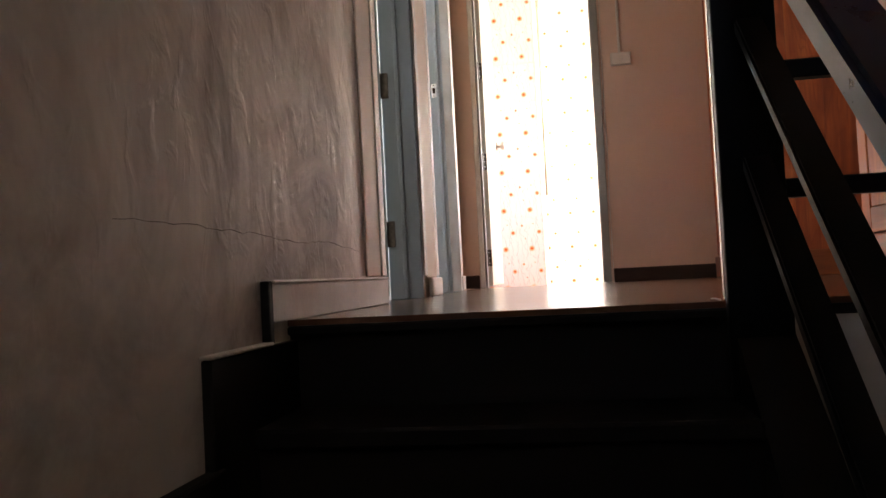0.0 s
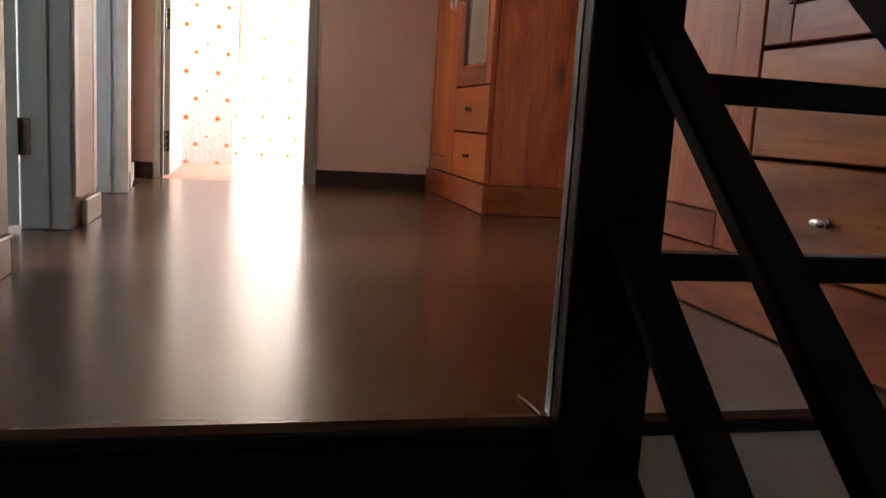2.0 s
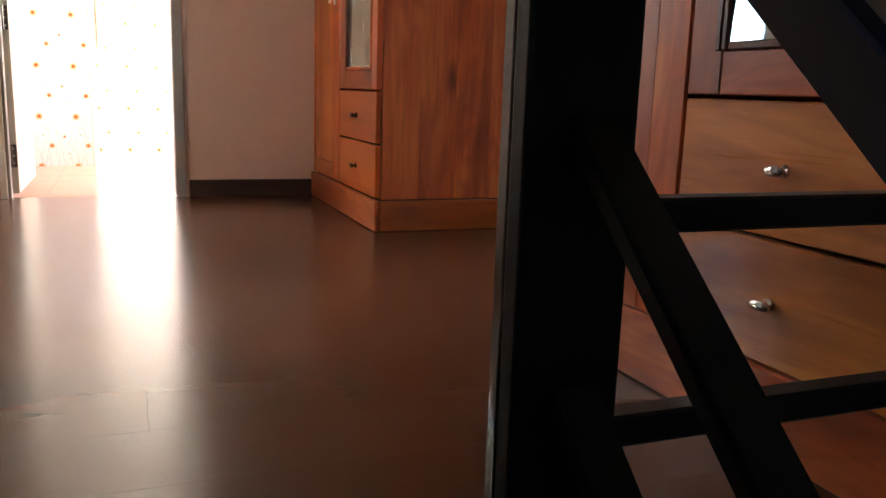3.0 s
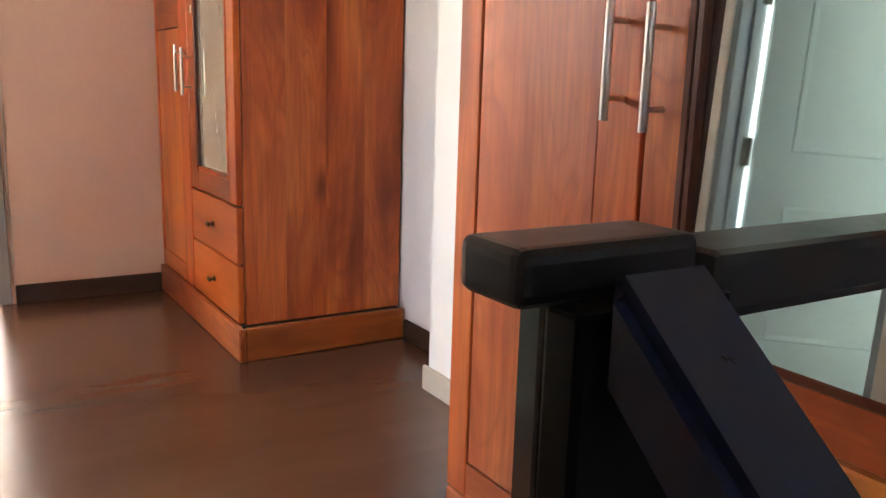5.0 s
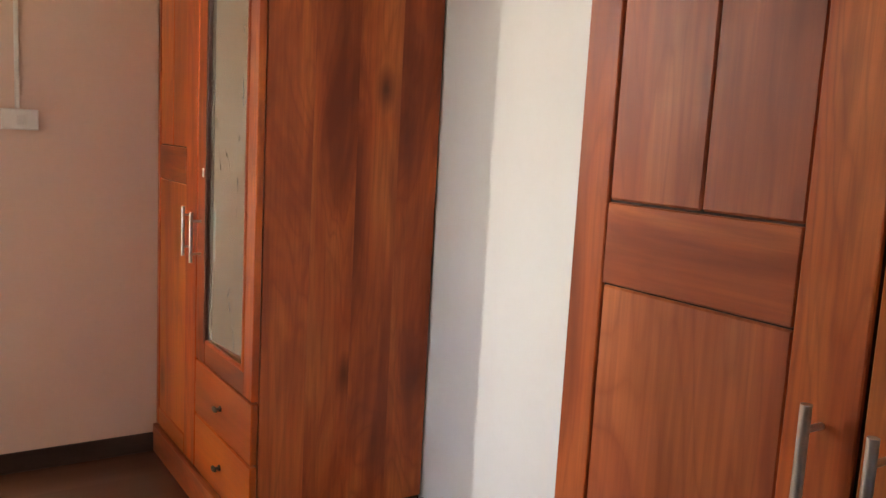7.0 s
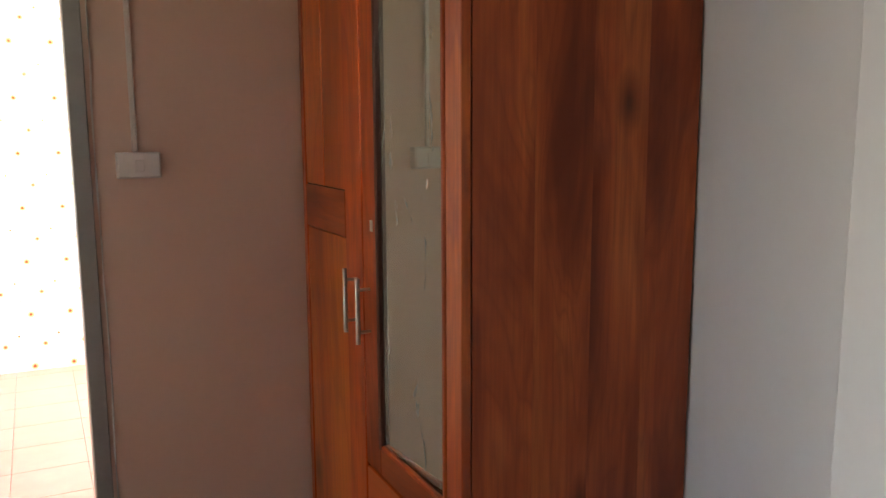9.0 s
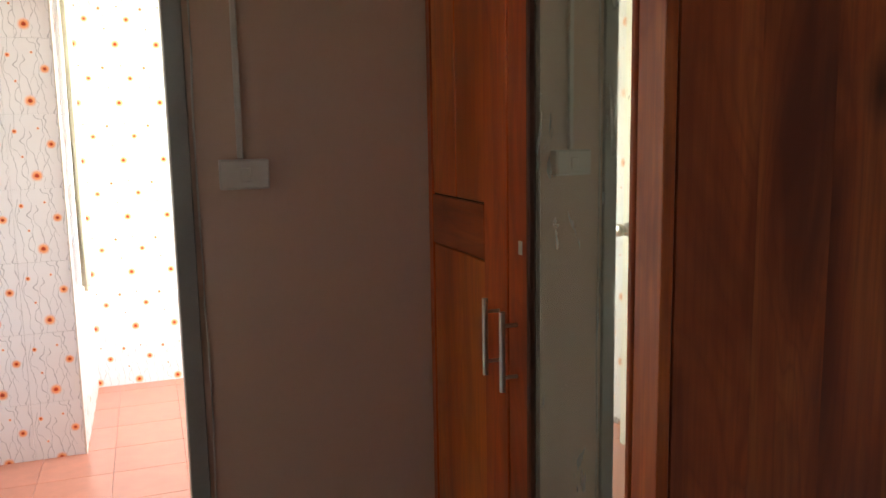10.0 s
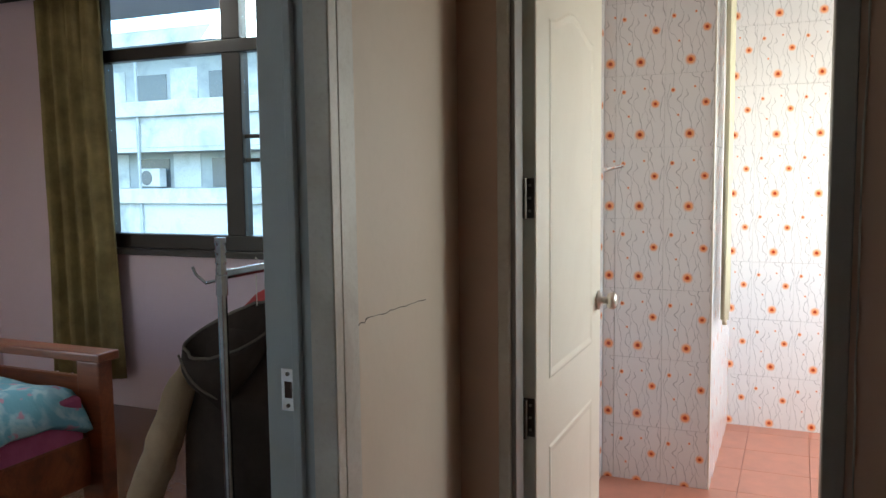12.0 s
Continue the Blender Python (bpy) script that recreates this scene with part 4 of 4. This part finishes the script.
qc = qm.mix(qm.ramp(qm.noise(qv, 9, 3, 0.5, 1.0), ((0.45, (0, 0, 0)), (0.6, (1, 1, 1)))), (0.22, 0.50, 0.62), (0.50, 0.70, 0.76))
qc = qm.mix(qm.ramp(qm.noise(qv, 14, 2), ((0.62, (0, 0, 0)), (0.66, (1, 1, 1)))), qc, (0.70, 0.35, 0.50))
qm.color(qc)
qm.bump(qm.noise(qv, 30, 3), 0.3, 0.01)
quilt = single("quilt", bm, qm.m, "blue quilt with pale and pink print on the bed", "quilt", smooth=True)
mod = quilt.modifiers.new("thickness", "SOLIDIFY")
mod.thickness = 0.04

# ---- clothes rack ----
RKX, RKY = -1.3, 4.51
rack = thing("clothes_rack", (RKX, RKY + 0.55, 0), "chrome tube clothes rack standing inside the bedroom door", "clothes rack")
for y in (RKY, RKY + 1.1):
    bm = bmesh.new()
    tube(bm, [(RKX, y, 0.06), (RKX, y, 1.20)], 0.0125, 14)
    part("upright", bm, RACK_STEEL, rack, smooth=True)
    bm = bmesh.new()
    levels = [1.10, 1.15, 1.152] + [1.158 + 0.006 * k for k in range(13)] + [1.236, 1.243]
    tube(bm, [(RKX, y, z) for z in levels], 0.013, 14, [0.0155, 0.0155, 0.0132] + [0.0142 if k % 4 < 2 else 0.0126 for k in range(13)] + [0.0150, 0.0135])
    part("collar", bm, RACK_STEEL, rack)
    bm = bmesh.new()
    tube(bm, [(RKX - 0.26, y, 0.03), (RKX + 0.26, y, 0.03)], 0.0125, 12)
    part("foot", bm, RACK_STEEL, rack, smooth=True)
    bm = bmesh.new()
    tube(bm, [(RKX, y, 0.03), (RKX, y, 0.062)], 0.016, 12)
    part("joint", bm, PLASTIC, rack)
bm = bmesh.new()
tube(bm, [(RKX, RKY, 1.15), (RKX, RKY + 1.1, 1.15)], 0.0125, 14)
part("hanging_bar", bm, RACK_STEEL, rack, smooth=True)
bm = bmesh.new()
tube(bm, [(RKX, RKY, 1.14), (RKX - 0.04, RKY - 0.01, 1.13), (RKX - 0.065, RKY - 0.015, 1.15), (RKX - 0.075, RKY - 0.016, 1.17)], 0.004, 8)
part("side_hook", bm, RACK_STEEL, rack, smooth=True)
bm = bmesh.new()
tube(bm, [(RKX, RKY + 0.05, 0.12), (RKX, RKY + 1.05, 0.12)], 0.009, 10)
part("lower_bar", bm, RACK_STEEL, rack, smooth=True)


def garment(name, label, y, mat, shoulder, top, bottom, deep, seed):
    """A garment hanging on the bar in the x-z plane, with folds and a slack hem."""
    rnd = random.Random(seed)
    g = thing(name, (RKX, y, 1.16), label, "clothing", "clothes on the rack")
    bm = bmesh.new()
    rings = []
    for i in range(15):
        s = i / 14
        z = top + (bottom - top) * s
        half = shoulder * min(1.0, 0.35 + 2.6 * s ** 0.7) * (1 + 0.05 * s)
        ring = []
        for k in range(30):
            a = 2 * math.pi * k / 30
            fold = 1 + 0.16 * s * math.sin(5 * a + seed) + 0.09 * noise.noise((math.cos(a) * 2, z * 3 + seed, math.sin(a) * 2))
            ring.append((RKX + half * math.cos(a) * (1 + 0.04 * math.sin(3 * a + seed)), y + deep * fold * math.sin(a) * (0.5 + 0.5 * min(1, 3 * s)), z + 0.015 * s * math.sin(3 * a)))
        rings.append(ring)
    loft(bm, rings)
    part("body", bm, mat, g, smooth=True)
    bm = bmesh.new()
    tube(bm, [(RKX - shoulder * 0.8, y, top - 0.075), (RKX, y, top + 0.012), (RKX + shoulder * 0.8, y, top - 0.075)], 0.008, 8)
    tube(bm, [(RKX, y, top + 0.012), (RKX, y, 1.158), (RKX + 0.012, y, 1.172), (RKX, y, 1.1675 + 0.012)], 0.002, 6)
    part("hanger", bm, PLASTIC, g)
    return g


COAT = fabric("charcoal_wool", (0.066, 0.043, 0.035), (0.030, 0.020, 0.016))
TAN = fabric("tan_nylon", (0.56, 0.40, 0.26), (0.36, 0.25, 0.16))
coat = garment("hooded_coat", "dark charcoal hooded coat with tan sleeves on a hanger", RKY + 0.14, COAT, 0.235, 0.99, 0.35, 0.085, 3)
for sx in (-1, 1):
    for name, mat, s0, s1, fat, lab in (("sleeve", TAN, 0.15, 1.06, 0.040, "tan padded sleeve"),):
        bm = bmesh.new()
        rings = []
        for i in range(13):
            q = s0 + (s1 - s0) * i / 12
            cx, cy, cz = RKX + sx * (0.178 + 0.10 * q + 0.055 * q * q), RKY + 0.10 - 0.04 * q, 0.965 - 0.435 * q
            ring = []
            for k in range(20):
                ang = 2 * math.pi * k / 20
                w = fat * (1 + 0.26 * noise.noise((math.cos(ang) * 1.3, q * 7, math.sin(ang) * 1.3 + sx)) + 0.04 * math.sin(q * 46 + 2 * ang) + 0.15 * q) * min(1.0, 0.35 + 4.0 * (q - s0))
                ring.append((cx + w * math.cos(ang), cy + w * math.sin(ang), cz + sx * 0.35 * w * math.cos(ang)))
            rings.append(ring)
        loft(bm, rings)
        part(name, bm, mat, coat, lab, smooth=True)
PIPING = fabric("grey_brown_piping", (0.20, 0.165, 0.14), (0.13, 0.105, 0.09))
hood_u, hood_v = Vector((0.178, 0.0, 0.066)), Vector((-0.012, 0.052, 0.040))


def hood_ring(centre, wide, deep, sag):
    ring = []
    for k in range(36):
        a = 2 * math.pi * k / 36
        p = Vector(centre) + hood_u * (wide * math.cos(a)) + hood_v * (deep * math.sin(a))
        p.z -= sag * (0.5 - 0.5 * math.sin(a)) * (1 - abs(math.cos(a)) ** 3)
        p += Vector((1, 1, 1)) * 0.010 * noise.noise((p.x * 22, p.y * 22, p.z * 16))
        ring.append(p)
    return ring


rim = hood_ring((-1.333, RKY + 0.095, 1.005), 1.0, 1.0, 0.022)
rings = [hood_ring((-1.333, RKY + 0.11, 0.95), 0.6, 0.6, 0.0), hood_ring((-1.333, RKY + 0.10, 0.98), 0.92, 0.88, 0.02), rim]
for q in (0.08, 0.2, 0.35, 0.5, 0.65, 0.8, 0.92, 1.0):
    rings.append(hood_ring((-1.333 - 0.028 * q, RKY + 0.090 - 0.022 * math.sin(math.pi * q), 1.005 - 0.175 * q), 1.03 * (1 - q) ** 0.55 + 0.03, 1.1 - 0.6 * q, 0.022))
bm = bmesh.new()
loft(bm, rings)
hood = part("hood", bm, COAT, coat, smooth=True)
bm = bmesh.new()
tube(bm, [*rim, rim[0]], 0.0045, 6)
part("hood_rim", bm, PIPING, hood, "grey-brown piping on the hood", smooth=True)
bm = bmesh.new()
tube(bm, [(-1.484 + 0.124 * q, RKY + 0.042 - 0.018 * math.sin(math.pi * q), 0.925 - 0.105 * q - 0.012 * math.sin(math.pi * q)) for q in [i / 10 for i in range(11)]], 0.0035, 6)
part("hood_seam", bm, PIPING, hood, smooth=True)
garment("shirt", "coral red shirt hanging on the rack", RKY + 0.34, fabric("coral_cotton", (0.62, 0.10, 0.10), (0.45, 0.06, 0.06)), 0.19, 1.09, 0.5, 0.05, 5)
garment("shirt", "brown shirt hanging on the rack", RKY + 0.50, fabric("brown_cotton", (0.30, 0.17, 0.10), (0.2, 0.11, 0.06)), 0.19, 1.09, 0.45, 0.05, 7)
garment("shirt", "teal green shirt hanging on the rack", RKY + 0.68, fabric("teal_cotton", (0.05, 0.22, 0.20), (0.03, 0.14, 0.13)), 0.19, 1.09, 0.48, 0.05, 9)

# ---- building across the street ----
# The block's hazy blue cast is put into both concrete colours, besides the weathering.
CONC = paint("weathered_concrete_haze_tint", (0.44, 0.50, 0.53), (0.22, 0.27, 0.29), 0.8, 0.1, 1.0, 0.5)
CONC_D = paint("grey_recess_haze_tint", (0.30, 0.36, 0.39), (0.17, 0.21, 0.23), 0.8, 0.1, 0.9, 0.6)
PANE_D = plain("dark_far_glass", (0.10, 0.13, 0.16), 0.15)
GY = 26.0
block = thing("apartment_block", (-14, GY, -6.5), "weathered white concrete apartment block across the street, tinted with blue haze", "building")
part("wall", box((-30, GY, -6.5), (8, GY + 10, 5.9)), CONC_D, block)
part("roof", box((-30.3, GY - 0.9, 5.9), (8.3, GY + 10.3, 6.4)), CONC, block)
for f in range(4):
    z = 3.58 - 3.0 * f
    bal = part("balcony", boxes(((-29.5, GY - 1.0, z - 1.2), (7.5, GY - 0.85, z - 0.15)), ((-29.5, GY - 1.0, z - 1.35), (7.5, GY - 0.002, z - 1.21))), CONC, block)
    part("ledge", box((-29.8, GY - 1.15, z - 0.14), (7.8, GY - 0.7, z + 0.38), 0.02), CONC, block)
    for i in range(11):
        x = -29 + 3.3 * i
        wdw = part("window", box((x + 0.3, GY - 0.03, z + 0.42), (x + 1.7, GY - 0.002, z + 1.42)), PANE_D, block)
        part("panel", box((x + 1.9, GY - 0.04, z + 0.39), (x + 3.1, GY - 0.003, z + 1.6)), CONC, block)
for i, (x, z) in enumerate(((-21.6, 0.61), (-15.2, 0.61), (-12.7, 3.61), (-10.9, 0.61), (-17.5, -2.4))):
    ac = part("air_conditioner", box((x, GY - 0.62, z + 0.39), (x + 0.95, GY - 0.25, z + 1.05), 0.03), CONC, block)
    fan = bmesh.new()
    tube(fan, [(x + 0.36, GY - 0.60, z + 0.72), (x + 0.36, GY - 0.635, z + 0.72)], 0.26, 16)
    part("fan_grille", fan, PANE_D, ac)
for i in range(8):
    x = -25 + 3.9 * i
    pipe = bmesh.new()
    tube(pipe, [(x, GY - 1.08, -6.4), (x, GY - 1.08, 5.8)], 0.06, 8)
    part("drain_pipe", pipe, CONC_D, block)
single("ground", box((-60, 8.0, -7.0), (60, 120, -6.5)), plain("far_asphalt", (0.06, 0.06, 0.06), 0.9), "grey street ground below the window", "ground", "structure")

# ---- cracks in the plaster ----
def crack(name, pts, parent, w):
    bm = bmesh.new()
    rnd = random.Random(11)
    path = []
    for a, b in zip(pts, pts[1:]):
        for i in range(8):
            s = i / 8
            path.append((LX, a[0] + (b[0] - a[0]) * s, a[1] + (b[1] - a[1]) * s + rnd.uniform(-0.003, 0.003)))
    tube(bm, path, w, 5, [w * rnd.uniform(0.5, 1.3) for _ in path])
    return part(name, bm, CRACK, parent)


crack("crack", [(0.857, 0.166), (1.07, 0.171), (1.30, 0.168), (1.575, 0.163), (1.80, 0.170), (2.10, 0.150)], wall_left, 0.0006)
c2 = crack("crack", [(0.002, 1.126), (0.04, 1.127), (0.12, 1.134), (0.28, 1.132), (0.48, 1.117)], wall_crooked, 0.0009)
c2.data.transform(Matrix.Translation((LX, B1, 0)) @ Matrix.Rotation(math.atan2(0.078, FY - B1), 4, "Z") @ Matrix.Translation((-LX, 0, 0)))


# ---- pieces: floor planks, tiles ----
def shared(name, mesh, parent, loc):
    ob = new(name, mesh)
    ob.parent = parent
    ob.location = Vector(loc) - origin(parent)
    return ob


def piece_mesh(name, w, d, h, bev, material):
    bm = box((-w / 2, -d / 2, -h / 2), (w / 2, d / 2, h / 2), bev)
    me = bpy.data.meshes.new(name)
    bm.to_mesh(me)
    bm.free()
    me.materials.append(material)
    return me


PW = 0.19
rnd = random.Random(2)
y = EDGE + 0.003
row = 0
while y < FY - 0.01:
    wdt = min(PW, FY - 0.002 - y)
    x = LX + 0.001
    cut = (0.75, 0.35, 1.05, 0.55)[row % 4]
    for x0, x1 in ((LX + 0.001, LX + cut), (LX + cut, LX + cut + 1.0), (LX + cut + 1.0, RX - 0.001)):
        x1 = min(x1, RX - 0.001)
        if x1 - x0 > 0.03:
            me = piece_mesh("floor_plank", x1 - x0 - 0.0002, wdt - 0.0002, 0.012, 0.0, LAMINATE)
            shared("floor_plank", me, floor, ((x0 + x1) / 2, y + wdt / 2, -0.006))
    y += PW
    row += 1

TW, TH = 0.214, 0.318
wall_tile = piece_mesh("wall_tile", TW - 0.0011, 0.008, TH - 0.0011, 0.0006, TILE)
side_tile = piece_mesh("wall_tile", TW - 0.0011, 0.008, TH - 0.0011, 0.0006, TILE)
floor_tile = piece_mesh("floor_tile", 0.2985, 0.2985, 0.008, 0.001, TERRACOTTA)
sliver = piece_mesh("wall_tile", 0.050, 0.008, TH - 0.0011, 0.0006, TILE)
rows_z = [1.496 + TH / 2 + TH * k for k in range(-5, 4)]
for zc in rows_z:
    if zc - TH / 2 > TOP - 0.05 or zc + TH / 2 < BZ:
        continue
    for i in range(3):
        if -0.329 - TW * (i + 0.5) < BXL + 0.02:
            continue
        shared("wall_tile", wall_tile, bath_col, (-0.329 - TW * (i + 0.5), 6.614, zc))
    shared("wall_tile", sliver, bath_col, (-0.329 - 2 * TW - 0.0265, 6.614, zc))
    for i in range(8):
        xc = -0.430 + TW * (i + 0.5)
        if xc < BXR:
            shared("wall_tile", wall_tile, bath_back, (xc, BY1 + 0.004, zc + 0.027))
    for i in range(5):
        t = shared("wall_tile", side_tile, bath_col, (-0.333, 6.619 + TW * (i + 0.5), zc))
        t.rotation_euler = (0, 0, radians(90))
    for i in range(7):
        yc = 6.612 - TW * (i + 0.5)
        if yc - TW / 2 > BY0:
            t = shared("wall_tile", side_tile, bath_left, (BXL - 0.004, yc, zc))
            t.rotation_euler = (0, 0, radians(90))
for i in range(7):
    for j in range(10):
        xc, yc = BXL + 0.15 + 0.3 * i, BY0 + 0.12 + 0.3 * j
        if yc < BY1 + 0.14:
            shared("floor_tile", floor_tile, bath_floor, (xc, yc, BZ - 0.002))
